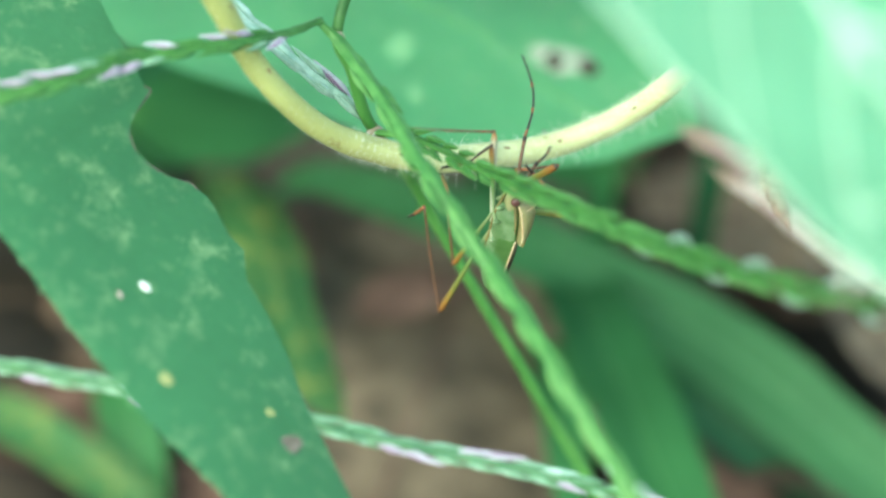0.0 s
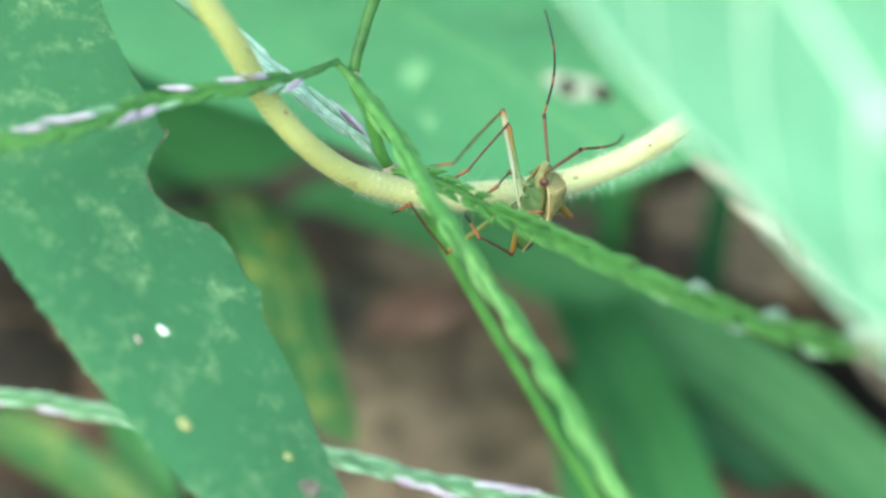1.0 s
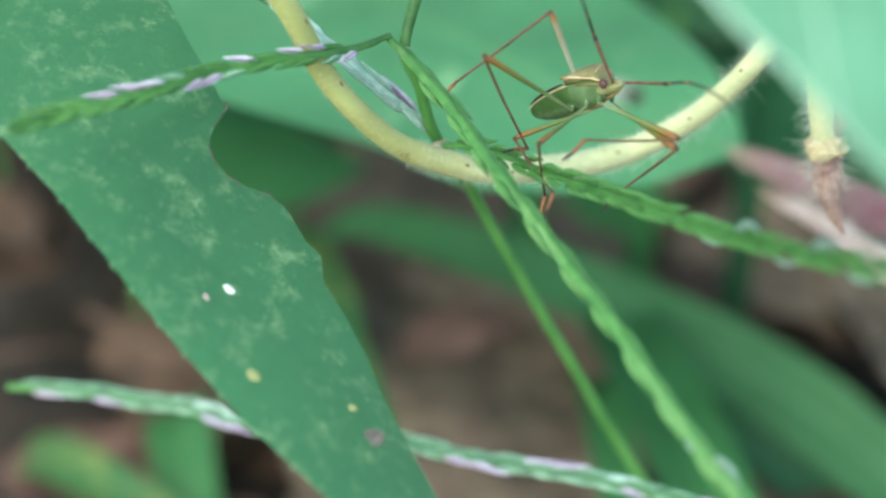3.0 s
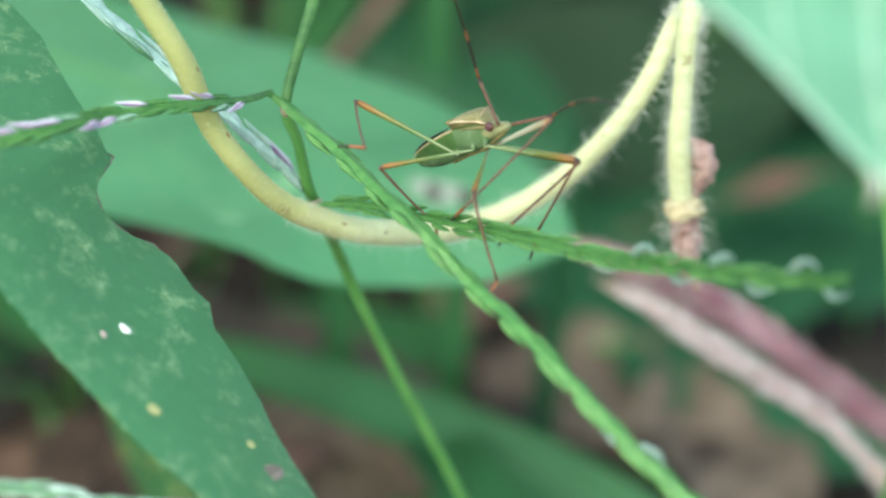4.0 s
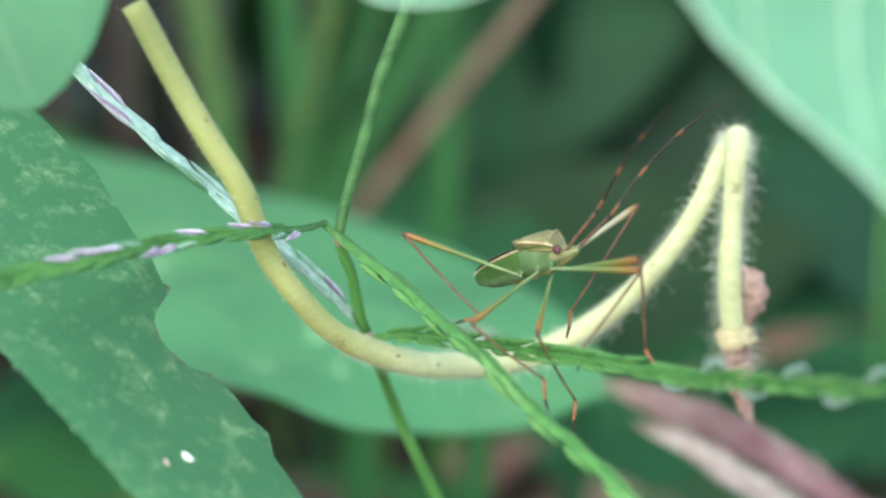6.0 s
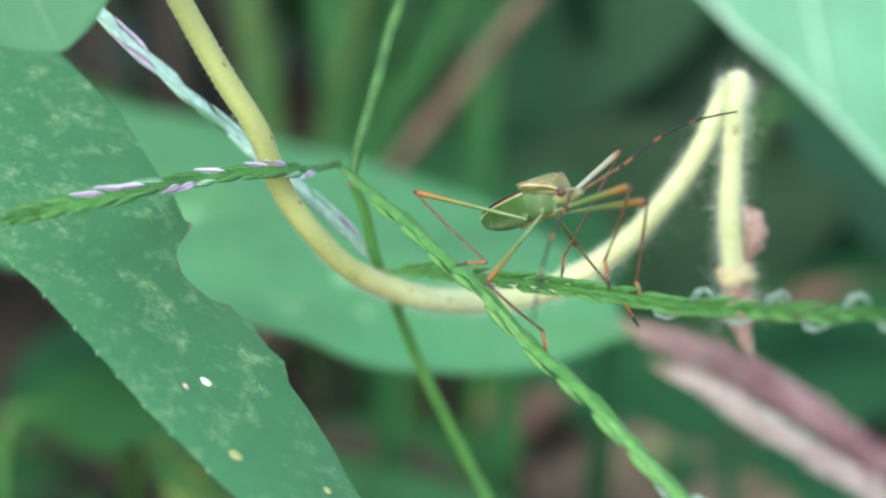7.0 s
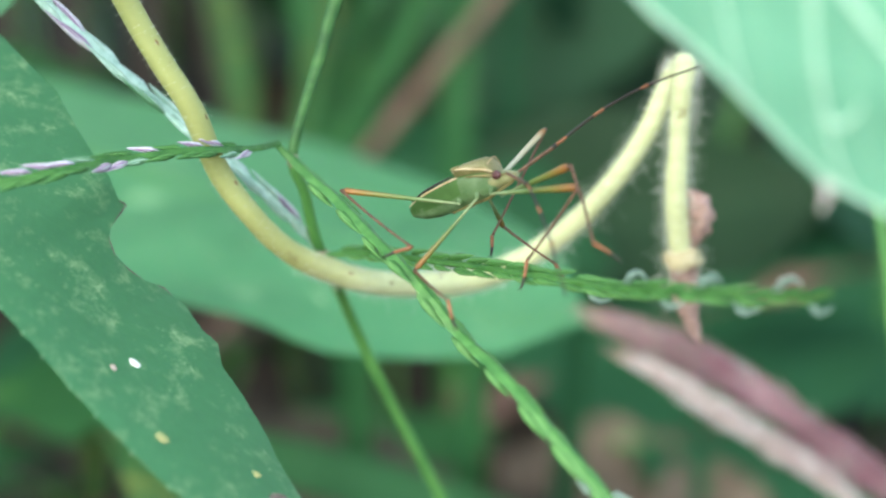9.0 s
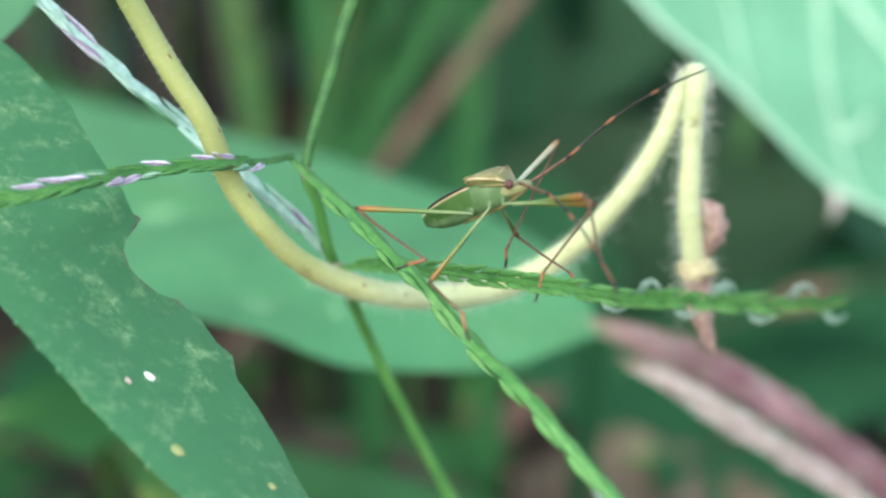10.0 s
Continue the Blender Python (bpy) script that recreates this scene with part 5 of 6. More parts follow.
    loft(bm, fine([(3.2, 0.9, -0.6, 0.9), (3.9, 0.8, -0.55, 0.88), (4.6, 0.68, -0.45, 0.76), (5.2, 0.56, -0.4, 0.58), (5.7, 0.38, -0.25, 0.4), (5.95, 0.2, -0.1, 0.25)], 18), 16)
    head = part("head", bm, BUG_HEAD, th, "brownish green head")
    bm = bmesh.new()
    tube(bm, [Vector((3.5 + 0.28 * (1 - abs(q) ** 2), 1.36 * q, 2.16 - 1.15 * abs(q) ** 1.6)) * MM for q in np.linspace(-1, 1, 19)], 0.05 * MM, 8)
    part("shield_front_rim", bm, BUG_CREAM, th, "cream front rim")
    for sgn in (-1, 1):
        bm = bmesh.new()
        bmesh.ops.create_icosphere(bm, subdivisions=3, radius=0.4 * MM)
        for v in bm.verts:
            v.co = Vector((v.co.x * 1.1, v.co.y * 0.85, v.co.z)) + Vector((4.3, sgn * 0.88, 0.32)) * MM
        for f in bm.faces:
            f.smooth = True
        part("eye", bm, BUG_EYE, head, "dark reddish eye")
        bm = bmesh.new()
        tube(bm, [v * MM for v in spline([(1.6, sgn * 1.84, 0.75), (2.6, sgn * 1.55, 0.62), (3.4, sgn * 1.12, 0.48), (4.2, sgn * 0.82, 0.3), (5.0, sgn * 0.62, 0.22), (5.7, sgn * 0.4, 0.14)], 22)], lambda f: (0.06 + 0.09 * math.sin(math.pi * f)) * MM, 8)
        part("eye_stripe", bm, BUG_BROWN, head, "dark brown stripe through the eye")
    bm = bmesh.new()
    tube(bm, [v * MM for v in spline([(5.5, 0, -0.1), (5.1, 0, -0.45), (3.9, 0, -0.75), (2.4, 0, -1.12), (0.6, 0, -1.18), (-1.4, 0, -1.36)], 24)], 0.14 * MM, 8)
    part("beak", bm, BUG_BROWN, head, "thin dark beak folded under the body")
    bm = bmesh.new()
    tube(bm, [v * MM for v in spline([(0.8, 0, 1.35), (-0.4, 0, 1.3), (-1.6, 0, 1.1)], 10)], curve1([(0, 0.75 * MM), (0.5, 0.42 * MM), (1, 0.04 * MM)]), 10, 0.25)
    part("scutellum", bm, BUG_OLIVE, th, "small triangular plate behind the shield")
    for ob in th.children_recursive:
        for v in ob.data.vertices:
            v.co.y *= 0.9
    return th


BUG = plant_bug()

HIPS = {"hind": (0.1, 0.9, -1.05), "middle": (2.0, 0.9, -1.1), "front": (3.4, 0.75, -1.05)}
LEG_LENGTHS = {"hind": (10.6, 10.6), "middle": (7.9, 7.4), "front": (8.3, 7.6)}
FEELER_BASE = (5.2, 0.55, 0.25)


def leg(kind, sgn, bend=62):
    """Femur under the bug, tibia with its foot under the femur; both lie along local x."""
    l1, l2 = LEG_LENGTHS[kind]
    thick = {"hind": 0.29, "middle": 0.25, "front": 0.34}[kind]
    bm = bmesh.new()
    tube(bm, [Vector((l1 * i / 20, 0, 0)) * MM for i in range(21)], curve1([(0, 0.09 * MM), (0.1, 0.13 * MM), (0.5, thick * 0.75 * MM), (0.9, thick * MM), (0.97, thick * 0.9 * MM), (1, thick * 0.5 * MM)]), 10)
    bmesh.ops.create_icosphere(bm, subdivisions=2, radius=0.15 * MM)
    fem = part("femur", bm, FEMUR["far hind" if sgn > 0 and kind == "hind" else kind], BUG, "green thigh turning orange at the knee")
    fem.location = Vector((HIPS[kind][0], sgn * HIPS[kind][1], HIPS[kind][2])) * MM
    bm = bmesh.new()
    tube(bm, [Vector((l2 * i / 16, 0, 0.12 * math.sin(math.pi * i / 16))) * MM for i in range(17)], curve1([(0, 0.18 * MM), (0.06, 0.13 * MM), (0.9, 0.1 * MM), (1, 0.13 * MM)]), 8)
    n0 = len(bm.faces)
    a = Vector((l2, 0, 0))
    d = Vector((math.cos(radians(bend)), 0, math.sin(radians(bend))))
    tube(bm, [(a + d * (1.6 * i / 6)) * MM for i in range(7)], lambda f: (0.17 - 0.03 * f) * MM, 8)
    n1 = len(bm.faces)
    d2 = Vector((math.cos(radians(bend - 12)), 0, math.sin(radians(bend - 12))))
    b = a + d * 1.6
    tube(bm, [(b + d2 * (0.85 * i / 4)) * MM for i in range(5)], lambda f: (0.15 - 0.05 * f) * MM, 8)
    for s in (-1, 1):
        c = b + d2 * 0.85
        tube(bm, [v * MM for v in (c, c + d2 * 0.18 + Vector((0, s * 0.12, 0)), c + d2 * 0.3 + Vector((0.05, s * 0.2, -0.05)))], lambda f: (0.05 - 0.03 * f) * MM, 5)
    bm.faces.ensure_lookup_table()
    for i, f in enumerate(bm.faces):
        f.material_index = 0 if i < n0 else 1 if i < n1 else 2
    me = mesh_of("tibia", bm)
    for m in (TIBIA, TARSUS, BUG_BLACK):
        me.materials.append(m)
    tib = part("tibia", me, None, fem, "thin brown shank with an orange and black foot")
    tib.location = (l1 * MM, 0, 0)
    return fem, tib


def feeler(sgn):
    bm = bmesh.new()
    tube(bm, [Vector((4.2 * i / 10, 0, 0)) * MM for i in range(11)], curve1([(0, 0.14 * MM), (0.8, 0.16 * MM), (1, 0.2 * MM)]), 8)
    for f in bm.faces:
        f.material_index = 1 if f.calc_center_median().x > 3.6 * MM else 0
    me = mesh_of("antenna", bm)
    for m in (TIBIA, BUG_BLACK):
        me.materials.append(m)
    base = part("antenna", me, None, BUG, "brown first joint of the feeler")
    base.location = Vector((FEELER_BASE[0], sgn * FEELER_BASE[1], FEELER_BASE[2])) * MM
    bm = bmesh.new()
    pts = [Vector((13.8 * i / 40, 0, 0.9 * math.sin(math.pi * i / 40))) * MM for i in range(41)]
    tube(bm, pts, lambda f: (0.13 - 0.05 * f + (0.03 if 0.3 < f < 0.34 or 0.62 < f < 0.66 else 0)) * MM, 8)
    for f in bm.faces:
        x = f.calc_center_median().x / MM
        f.material_index = 0 if x < 0.9 or 3.9 < x < 4.9 or 8.2 < x < 8.9 else 1
    me = mesh_of("flagellum", bm)
    for m in (TARSUS, BUG_BLACK):
        me.materials.append(m)
    fl = part("flagellum", me, None, base, "thin black feeler with orange bands")
    fl.location = (4.2 * MM, 0, 0)
    return base, fl


LEGS = {(side, kind): leg(kind, sgn, 128 if (side, kind) == ("right", "hind") else 50) for side, sgn in (("right", -1), ("left", 1)) for kind in ("hind", "middle", "front")}
FEELERS = {"right": feeler(-1), "left": feeler(1)}

# ---------------------------------------------------------------- how the bug climbs, steps and feels about
BUG_PATH = [
    (0, (5.03, 5.29, 113.81), (0.177, -0.081, 0.981), (0.978, 0.125, -0.166)),
    (0.5, (5.04, 4.47, 115.71), (0.235, -0.456, 0.858), (0.971, 0.157, -0.182)),
    (1, (6.12, 7.4, 119.52), (0.177, -0.345, 0.922), (0.977, -0.054, -0.208)),
    (1.5, (4.15, 4.74, 121.13), (0.252, -0.34, 0.906), (0.911, 0.399, -0.104)),
    (2, (3.27, 8.74, 125.48), (0.5, -0.001, 0.866), (0.032, 0.999, -0.018)),
    (2.5, (4.49, 3.24, 128.02), (0.58, -0.398, 0.711), (-0.27, 0.73, 0.628)),
    (2.7, (5.32, 4.22, 128.36), (0.667, -0.517, 0.536), (-0.165, 0.599, 0.783)),
    (3.8, (6.67, -4.91, 132.2), (0.657, -0.611, 0.442), (-0.152, 0.467, 0.871)),
    (4, (6.56, -1.82, 131.76), (0.633, -0.609, 0.478), (-0.173, 0.491, 0.854)),
    (4.5, (7.21, -1.34, 131.25), (0.664, -0.61, 0.432), (-0.146, 0.461, 0.875)),
    (5, (8.27, 0.05, 131.32), (0.689, -0.627, 0.363), (-0.051, 0.458, 0.888)),
    (5.2, (9.1, 2.63, 130.49), (0.712, -0.599, 0.367), (-0.063, 0.465, 0.883)),
    (6.3, (6.55, -5.87, 133.19), (0.658, -0.632, 0.409), (-0.075, 0.485, 0.871)),
    (6.5, (6.56, -7.89, 133.52), (0.656, -0.634, 0.409), (-0.074, 0.485, 0.872)),
    (7, (6.78, -10.6, 134.28), (0.663, -0.625, 0.411), (-0.079, 0.488, 0.869)),
    (7.5, (6.69, -10.2, 133.83), (0.69, -0.577, 0.436), (-0.113, 0.51, 0.853)),
    (8, (6.56, -8.14, 133.45), (0.708, -0.566, 0.422), (-0.109, 0.502, 0.858)),
    (8.5, (6.77, -8.16, 133.45), (0.706, -0.571, 0.419), (-0.105, 0.5, 0.86)),
    (9, (6.53, -8, 133.14), (0.75, -0.505, 0.426), (-0.138, 0.511, 0.849)),
    (9.5, (6.52, -7.7, 133.33), (0.736, -0.521, 0.432), (-0.135, 0.512, 0.848)),
    (10, (6.48, -8.16, 133.3), (0.748, -0.513, 0.42), (-0.131, 0.507, 0.852)),
]
RIGHT_HIND = [
    (0, (-0.8, 6.7, 104.6), (-2.1, 7.4, 115.1), (-4.4, 8.8, 115.2)),
    (0.5, (-2.8, 4.4, 108.2), (-4.7, 9.3, 117.4), (-6.5, 11.3, 117.1)),
    (1, (-1.9, 10.4, 112.4), (-4.3, 4.4, 120.8), (-7, 4.1, 121)),
    (1.5, (0.3, 3.9, 111.5), (-5.6, 11.1, 116.6), (-7, 13.3, 115.8)),
    (2, (-3.8, 15.8, 127.8), (-2.6, 5.6, 125.1), (-4.2, 7, 123.4)),
    (2.5, (-1.2, -1.1, 136.2), (-1.6, 2, 126.1), (-3.9, 0.6, 125.5)),
    (4, (-2.5, 2.2, 134), (-1.3, -9.7, 133.45), (-4, -9.7, 132.95)),
    (4.5, (-2.6, -1.2, 135.2), (2.5, -9.7, 129.55), (1, -10.5, 127.45)),
    (5, (-1.5, 0.4, 135.5), (4.3, -5.9, 128.55), (2, -6.3, 127.15)),
    (6.5, (-3.5, -4.8, 134.6), (3.3, -12.5, 129.85), (0.9, -11.9, 128.85)),
    (7, (-3, -6.8, 134.6), (3.5, -15.3, 130.55), (0.8, -15.5, 130.05)),
    (7.5, (-3.2, -6.8, 134.1), (3.4, -15.3, 130.25), (0.8, -15.4, 129.85)),
    (8, (-3.6, -5.2, 133.4), (3.2, -13.7, 129.85), (0.6, -13.9, 129.35)),
    (8.5, (-3.5, -5.4, 133.1), (3.2, -14.2, 129.95), (0.6, -14.4, 129.45)),
    (9, (-3.8, -5.8, 132.7), (2.9, -14.9, 130.15), (0.4, -14.2, 129.35)),
    (9.5, (-3.6, -5, 132.4), (2.9, -14.1, 129.75), (0.3, -13.8, 129.15)),
    (10, (-3.7, -5.5, 132.1), (2.9, -14.8, 130.05), (0.4, -14.1, 129.35)),
]
RIGHT_MIDDLE = [
    (0, (0.4, 7.5, 109.2), (-0.1, 7.7, 116.6), (-1.4, 10.1, 116.9)),
    (0.5, (-3.1, 3.6, 114.9), (-3.5, 11, 115.9), (-3.3, 13.7, 115.8)),
    (1, (4.2, 8, 114.2), (1.9, 2.8, 118.9), (0.8, 4.6, 120.6)),
    (1.5, (2, 3.3, 115.7), (3.2, 10.4, 114), (2.6, 10, 116.6)),
    (2, (3.6, 12, 121.3), (2.2, 4.8, 122.3), (1.4, 6.6, 120.4)),
    (2.5, (3.7, -6.7, 130.7), (3.6, -4.9, 123.5), (3.2, -6.5, 121.4)),
    (4, (-0.5, -4.9, 130.6), (3.6, -4.1, 125.95), (2.6, -5.5, 123.85)),
    (4.5, (0.2, -4.3, 129.8), (3.7, -12.8, 128.45), (2.8, -12.4, 125.95)),
    (5, (1.3, -2.8, 129.3), (4.1, -11.7, 128.35), (3.1, -11.2, 125.95)),
    (6.5, (2.7, -16.2, 130.3), (6.5, -14.8, 125.85), (6.7, -15.8, 123.35)),
    (7, (2.7, -17.8, 130), (6.5, -15.9, 125.95), (6.6, -16.9, 123.45)),
    (7.5, (2.6, -17.4, 129.8), (6.4, -15.6, 125.65), (6.4, -16.6, 123.15)),
    (8, (2.7, -15.3, 129.2), (6.3, -13.4, 124.95), (6.3, -14.3, 122.45)),
    (8.5, (2.6, -14.7, 128.8), (5.9, -23.5, 128.35), (5.9, -24, 125.75)),
    (9, (2.3, -12.4, 127.6), (5.8, -21.2, 127.45), (5.8, -21.4, 124.75)),
    (9.5, (2.3, -12.2, 127.7), (5.7, -20.9, 127.35), (5.7, -21.2, 124.65)),
    (10, (2.4, -12.6, 127.6), (5.8, -21.5, 127.45), (5.7, -21.7, 124.75)),
]
RIGHT_FRONT = [
    (0, (9.7, 2.2, 122.7), (7.2, 8.3, 118.9), (5.4, 6.5, 119.8)),
    (0.5, (4.1, 8.5, 112.7), (6, 3.4, 118), (5, 4.6, 120.3)),
    (1, (9.2, 10.7, 116.6), (7, 4.6, 120.6), (6, 6.5, 119.2)),
    (1.5, (8.2, 9.9, 127.8), (6.2, 2.5, 127.7), (5.5, 1.2, 125.4)),
    (2, (11.2, 5.3, 124.9), (3.9, 3.8, 123.6), (2.4, 5.1, 121.8)),
    (2.5, (12.8, -4.3, 131.2), (5.6, -6.1, 129.6), (3.1, -6.8, 128.9)),
    (4, (16, -8.1, 132.5), (11, -8.3, 127.45), (11.3, -10.9, 127.75)),
    (4.5, (17.2, -5.8, 131), (11.4, -10.9, 128.35), (12.3, -13.4, 127.85)),
    (5, (17.2, -7.4, 131.9), (11.6, -12.7, 129.05), (13.1, -11.4, 127.25)),
    (6.5, (14.8, -15.6, 136.5), (10.8, -16.1, 130.55), (12, -14.4, 128.85)),
    (7, (14.2, -18.6, 138.5), (12.7, -16.5, 132.35), (13.8, -18.7, 131.35)),
    (7.5, (15.9, -16.5, 136.7), (12.5, -16.6, 130.55), (13.1, -19.2, 130.05)),
    (8, (15.8, -14.5, 136.5), (12.4, -15, 130.15), (13, -17.6, 129.85)),
    (8.5, (15.7, -15, 136.6), (12.3, -15.6, 130.25), (13.5, -14.1, 128.45)),
    (9, (15.7, -15, 135.8), (12, -14.5, 129.85), (12.7, -17.1, 129.45)),
    (9.5, (15.9, -14.5, 135.4), (12.2, -13.7, 129.55), (12.8, -16.3, 129.25)),
    (10, (16, -14.7, 135.2), (12.3, -13.7, 129.55), (12.9, -16.3, 129.05)),
]
LEFT_HIND = [
    (0, (3.6, 12.9, 119.9), (-4.1, 19.3, 116.4), (-4.8, 16.9, 117.2)),
    (0.5, (3.7, 8, 125.1), (-0.7, 14.8, 118.2), (-3.3, 14.7, 118.6)),
    (1, (2.7, 15.7, 124.4), (-2.3, 20.3, 116.2), (-5, 20, 116.3)),
    (1.5, (2.1, 12.7, 125.7), (-2.6, 17, 117.2), (-4.1, 14.9, 117.9)),
    (2, (-1, 14.5, 131), (-1.9, 12.9, 120.6), (-2.2, 10.2, 120.5)),
    (2.5, (-0.6, 6, 134.8), (-4.1, 6.3, 124.8), (-6.4, 5.3, 123.8)),
    (4, (13.6, -8.5, 136.3), (6.6, -9, 128.75), (5.9, -7, 127.05)),
    (4.5, (13.6, -8.3, 135.8), (7.1, -7.2, 128.35), (6.2, -5.4, 126.45)),
    (5, (13.4, -7.8, 135.6), (8.5, -3.8, 128.35), (6.9, -4.4, 126.35)),
    (6.5, (15.3, -3.3, 137.5), (9.8, -7.2, 129.25), (9.5, -9.3, 127.65)),
    (7, (14.7, -4.1, 137.4), (9.6, -8.2, 128.95), (9.4, -10.8, 128.05)),
    (7.5, (14.5, -3.8, 137.2), (9.4, -7.8, 128.75), (9.3, -10.4, 128.05)),
    (8, (14.2, -1.8, 137.1), (9.3, -5.9, 128.55), (9.3, -8.4, 127.65)),
    (8.5, (14.2, -1.6, 137.1), (9.3, -5.7, 128.45), (9.4, -8.2, 127.55)),
    (9, (13.7, -1.2, 136.9), (8.9, -5.5, 128.25), (8.9, -8, 127.45)),
    (9.5, (13.7, -0.7, 136.8), (8.9, -4.9, 128.25), (8.9, -7.5, 127.35)),
    (10, (13.7, -1.3, 136.8), (9, -5.5, 128.15), (9, -8.1, 127.45)),
]
LEFT_MIDDLE = [
    (0, (3.5, 11, 119.6), (2.2, 4, 121.6), (1, 6.2, 120.8)),
    (0.5, (3.1, 8.4, 122.3), (1.1, 13.4, 117.3), (0.3, 11.1, 118.5)),
    (1, (3.4, 12.9, 124.5), (0.6, 6.1, 123.5), (-1, 8, 122.4)),
    (1.5, (3, 10.4, 123.7), (-0.8, 13.2, 118), (-1, 10.8, 119.4)),
    (2, (8.9, 12.7, 122.5), (6.9, 6.8, 118.5), (6.9, 4.3, 119.5)),
    (2.5, (3.1, 6.7, 123.1), (1.7, -0.3, 125), (1, 1.2, 122.9)),
    (4, (7.2, -10.8, 130.6), (9.2, -12.9, 124.05), (8.9, -14, 121.55)),
    (4.5, (7.8, -10.2, 129.8), (9.9, -11.4, 123.15), (9.8, -13.3, 121.25)),
    (5, (8.4, -8.7, 129.1), (10.9, -8.7, 122.75), (11, -9.7, 120.25)),
    (6.5, (6.1, -16, 129.8), (9, -14, 124.45), (8.6, -14.9, 121.95)),
    (7, (11, -5.6, 129.3), (15.1, -11.6, 125.65), (16.6, -12.6, 123.65)),
    (7.5, (10.7, -4.6, 129.6), (15.5, -10.9, 127.35), (16.9, -11.8, 125.25)),
    (8, (10.6, -2.5, 129.2), (15.6, -8.6, 126.85), (17.1, -9.5, 124.75)),
    (8.5, (10.5, -2.5, 129.2), (15.4, -8.7, 126.85), (16.9, -9.6, 124.85)),
    (9, (10.1, -2.4, 128.4), (14.9, -8.9, 126.75), (16.3, -9.8, 124.65)),
    (9.5, (10.1, -2.3, 128.4), (15, -8.8, 126.75), (16.3, -9.7, 124.55)),
    (10, (10.2, -2.6, 128.5), (15.1, -9.2, 126.85), (16.4, -10.1, 124.75)),
]
LEFT_FRONT = [
    (0, (10.2, 9.1, 114.1), (8.5, 4.2, 119.6), (7.3, 6.6, 119.3)),
    (0.5, (10.5, 6.4, 122.4), (6.8, 11.4, 118.1), (5.4, 9.6, 119.6)),
    (1, (3.7, 13.2, 119.8), (3.1, 6, 122.1), (1.9, 7.8, 120.5)),
    (1.5, (3.8, 10.6, 124.8), (0.6, 14, 118.7), (-0.1, 11.5, 119.3)),
    (2, (9.8, 0.9, 124.9), (2.8, 2.9, 122.5), (2.2, 5, 120.9)),
    (2.5, (12.7, -5, 130.2), (8.4, -2.4, 124.5), (7.3, -4.8, 125.2)),
    (4, (15.7, -9.5, 133.1), (12.9, -7.7, 126.3), (13.4, -10.3, 127)),
    (4.5, (17, -8.4, 132), (13.5, -14.8, 129.9), (13, -13.2, 127.8)),
    (5, (16.8, -7.8, 133.5), (16.6, -14.6, 129.9), (17.2, -16.9, 128.8)),
    (6.5, (15, -15.6, 136.4), (15.3, -14, 129), (16.4, -16.4, 128.9)),
    (7, (15.6, -18, 137.1), (15.1, -16.4, 129.7), (16.3, -18.8, 129.7)),
    (7.5, (16, -17.3, 136.4), (14.1, -23.2, 132.1), (15.8, -21.7, 130.7)),
    (8, (16, -15.1, 135.7), (14.2, -21.3, 131.8), (15.9, -19.9, 130.2)),
    (8.5, (15.9, -15.4, 135.9), (14.1, -21.6, 131.8), (15.8, -20, 130.4)),
    (9, (15, -14.7, 137.5), (16.5, -20.5, 132.9), (18.8, -21.2, 131.7)),
    (9.5, (15.1, -15.2, 136.3), (15.8, -21, 131.4), (17.7, -19.7, 129.9)),
    (10, (15.2, -15.7, 136.1), (16, -22.4, 132.7), (17.5, -21.3, 130.8)),
]
RIGHT_ANTENNA = [
    (0, (6.7, 7.4, 122.6), (5.4, 20.8, 123.7)),
    (0.5, (5.4, 4.4, 124), (-1.2, 15.9, 126.6)),
    (1, (6.8, 8, 128.2), (5.9, 21, 131.7)),
    (1.5, (5.8, 5.5, 129.7), (4.3, 18.2, 134.1)),
    (2, (5.2, 13.1, 131.3), (-1.5, 24.8, 131.8)),
    (2.5, (5.4, 2.8, 135.5), (2.2, -5.8, 145.4)),
    (4, (7.7, -4, 138.2), (4.3, -10.3, 149.7)),
    (4.5, (8.9, -3.5, 137.6), (2.9, -2.8, 149.7)),
    (5, (9.7, -2.3, 137.2), (4.4, -10.8, 146.2)),
    (6.5, (12.7, -11, 138.7), (19.3, -17.6, 148.5)),
    (7, (9.1, -18.2, 136.5), (6, -30.3, 131.4)),
    (7.5, (11.6, -17.3, 136.7), (11.9, -29.4, 130.8)),
    (8, (11.4, -15.2, 136.4), (12.4, -27.9, 132)),
    (8.5, (12.2, -15, 136), (16, -26.4, 130)),
    (9, (11.6, -14.8, 135.9), (13.9, -27.2, 131.1)),
    (9.5, (11.8, -14.4, 136), (15.1, -26.9, 132)),
    (10, (12.3, -14.6, 135.9), (16.7, -26.6, 131.6)),
]
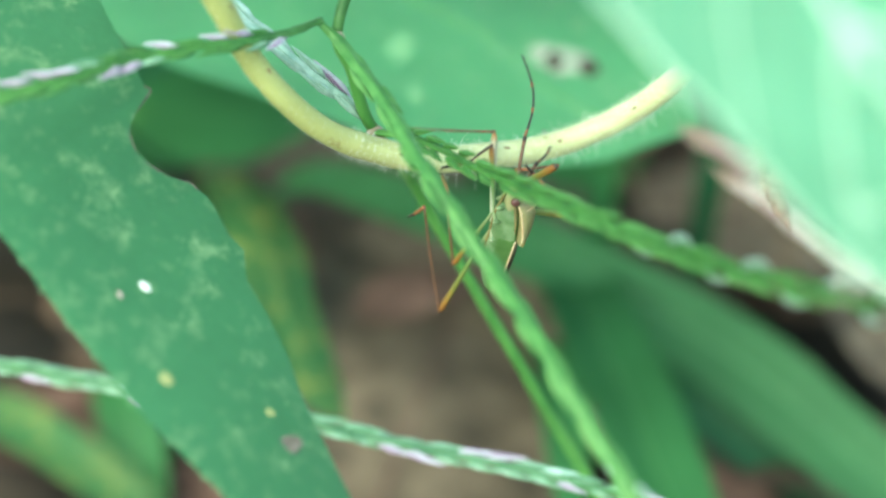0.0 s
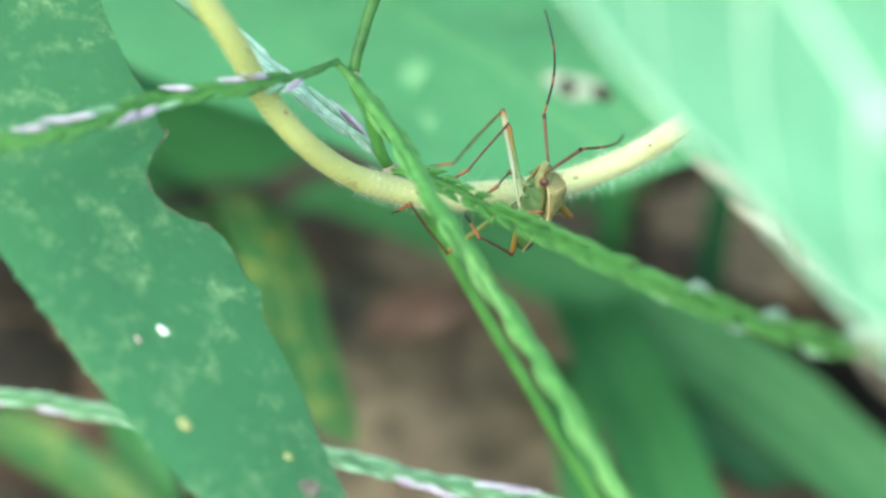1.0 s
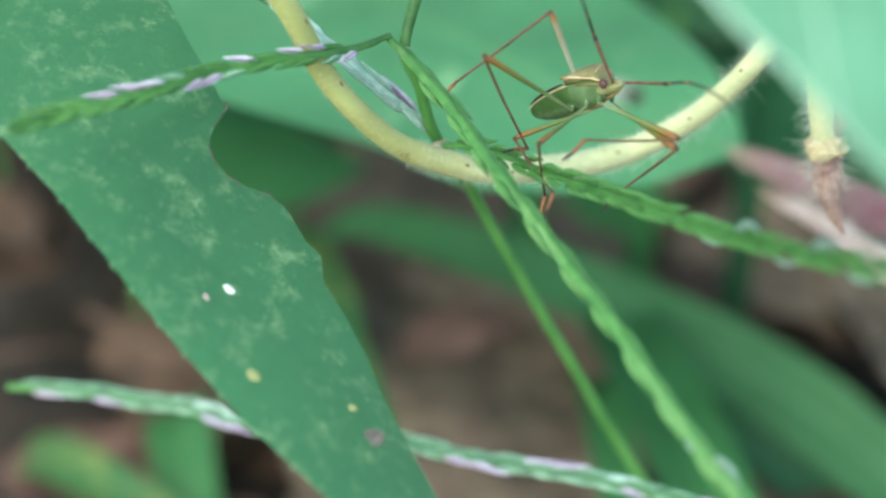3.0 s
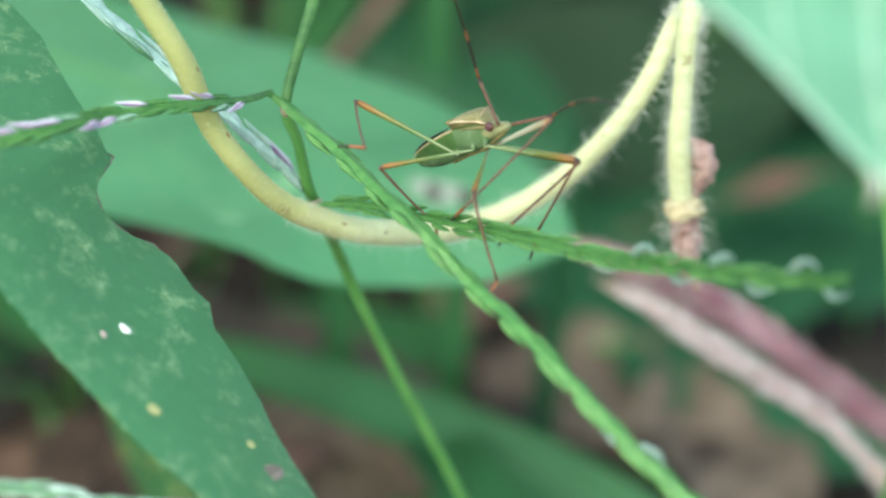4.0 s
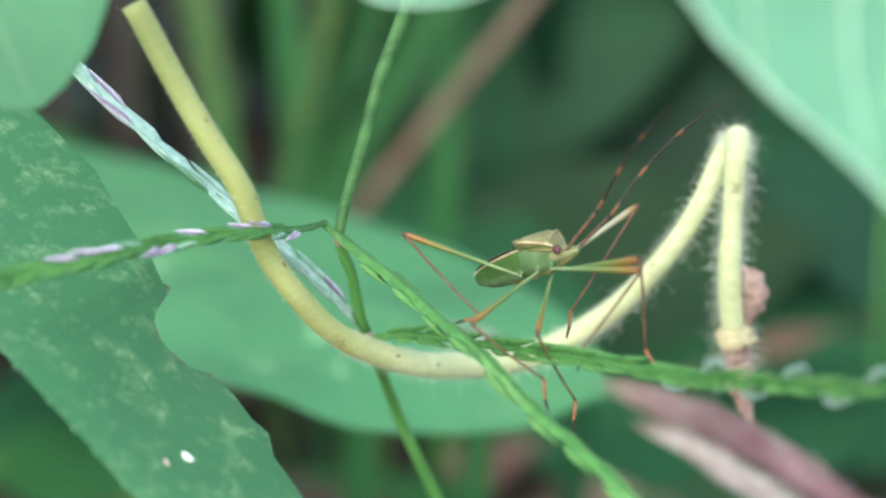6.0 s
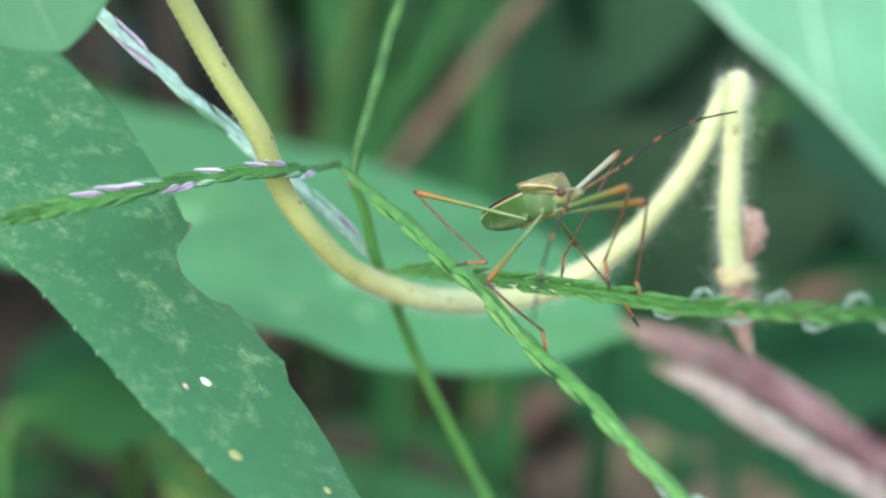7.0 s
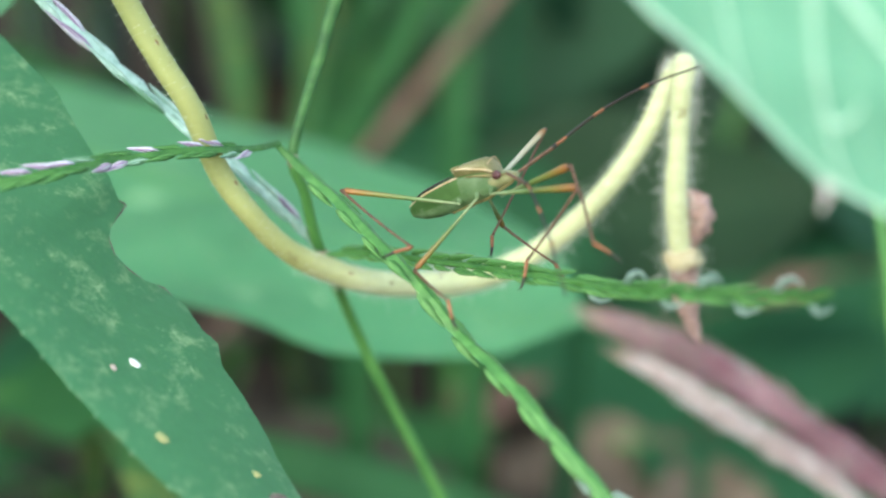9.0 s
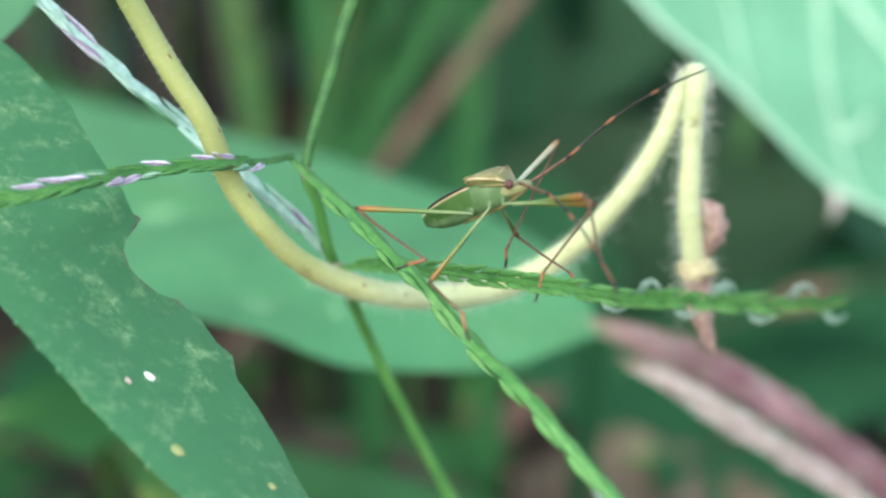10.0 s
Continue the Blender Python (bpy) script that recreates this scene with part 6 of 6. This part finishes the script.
LEFT_ANTENNA = [
    (0, (7.7, 8.2, 119.6), (7.4, 21.3, 116)),
    (0.5, (7.4, 3.6, 123.4), (7.9, 16.5, 119.4)),
    (1, (10.1, 8, 125), (13.6, -2.9, 132.2)),
    (1.5, (6.8, 6.6, 126.6), (8.8, 19.9, 125.7)),
    (2, (9.7, 7.4, 131.7), (13, -4.7, 136.7)),
    (2.5, (11.5, 0.2, 133.2), (16.3, -10.6, 139.7)),
    (4, (13.7, -6.3, 135.8), (17.9, -18.2, 140.6)),
    (4.5, (14.4, -3.7, 136), (22.2, -9.8, 145.2)),
    (5, (14.2, -5.2, 136.1), (24.7, -5.4, 144.6)),
    (6.5, (13.3, -10.3, 138.6), (22.8, -9.8, 148.2)),
    (7, (14.2, -13.1, 138.7), (24.4, -4.6, 140.9)),
    (7.5, (14.8, -13, 136.9), (28, -15.7, 136.4)),
    (8, (14.6, -10.7, 136.8), (27.7, -12.3, 139.9)),
    (8.5, (14.5, -10.4, 137.6), (27.4, -11.9, 141.4)),
    (9, (14.1, -9.7, 137.8), (25.9, -9.9, 144.5)),
    (9.5, (14.3, -9.6, 137.7), (23.5, -16.5, 144.7)),
    (10, (14.2, -9.9, 137.8), (25.6, -9.9, 145.1)),
]


def turned(x, z):
    """A turn whose local x points along x and whose local z leans towards z."""
    x = Vector(x).normalized()
    z = Vector(z)
    z = z - x * z.dot(x)
    z = z.normalized() if z.length > 1e-6 else x.orthogonal().normalized()
    return Matrix((x, z.cross(x), z)).transposed()


LEAF_SWAY = [(0, 0.0), (2.7, 0.0), (3.8, -1.6), (4.2, -1.3), (4.5, -0.85), (5.2, -0.7), (6.3, -0.55), (8, -0.4), (9, 0.0), (10, 0.25)]

HEAD_TILT = [(0, 0), (2.7, 0), (3.8, -5.2), (5.2, -4.8), (6.3, -3.0), (7, -2.0), (7.5, -1.2), (8, -0.5), (9, 0), (10, 0)]


def motions():
    across = Vector((-0.6691, 0.4026, -0.6247))
    walk(PALE, [(t, Matrix.Translation(across * d * MM)) for t, d in LEAF_SWAY])
    walk(HEADS["a"], [(t, Matrix.Translation(Vector(HEAD_A[0]) * MM) @ Matrix.Rotation(radians(d), 4, "Y")) for t, d in HEAD_TILT])
    body = {t: (Vector(c), turned(x, z)) for t, c, x, z in BUG_PATH}
    walk(BUG, [(t, Matrix.Translation(c * MM) @ r.to_4x4()) for t, (c, r) in body.items()])
    tables = {("right", "hind"): RIGHT_HIND, ("right", "middle"): RIGHT_MIDDLE, ("right", "front"): RIGHT_FRONT, ("left", "hind"): LEFT_HIND, ("left", "middle"): LEFT_MIDDLE, ("left", "front"): LEFT_FRONT}
    for key, rows in tables.items():
        fem, tib = LEGS[key]
        sgn = -1 if key[0] == "right" else 1
        hx, hy, hz = HIPS[key[1]]
        frows, trows = [], []
        for t, knee, ankle, tip in rows:
            c, r = body[t]
            hip = c + r @ Vector((hx, sgn * hy, hz))
            fr = turned(Vector(knee) - hip, r @ Vector((0, 0, 1)))
            tr = turned(Vector(ankle) - Vector(knee), Vector(tip) - Vector(ankle))
            frows.append((t, Matrix.Translation(fem.location) @ (r.transposed() @ fr).to_4x4()))
            trows.append((t, Matrix.Translation(tib.location) @ (fr.transposed() @ tr).to_4x4()))
        walk(fem, frows)
        walk(tib, trows)
    for side, rows in (("right", RIGHT_ANTENNA), ("left", LEFT_ANTENNA)):
        base, fl = FEELERS[side]
        sgn = -1 if side == "right" else 1
        brows, rows2 = [], []
        for t, joint, tip in rows:
            c, r = body[t]
            root = c + r @ Vector((FEELER_BASE[0], sgn * FEELER_BASE[1], FEELER_BASE[2]))
            br = turned(Vector(joint) - root, r @ Vector((0, 0, 1)))
            tr = turned(Vector(tip) - Vector(joint), r @ Vector((0, 0, 1)))
            brows.append((t, Matrix.Translation(base.location) @ (r.transposed() @ br).to_4x4()))
            rows2.append((t, Matrix.Translation(fl.location) @ (br.transposed() @ tr).to_4x4()))
        walk(base, brows)
        walk(fl, rows2)


motions()
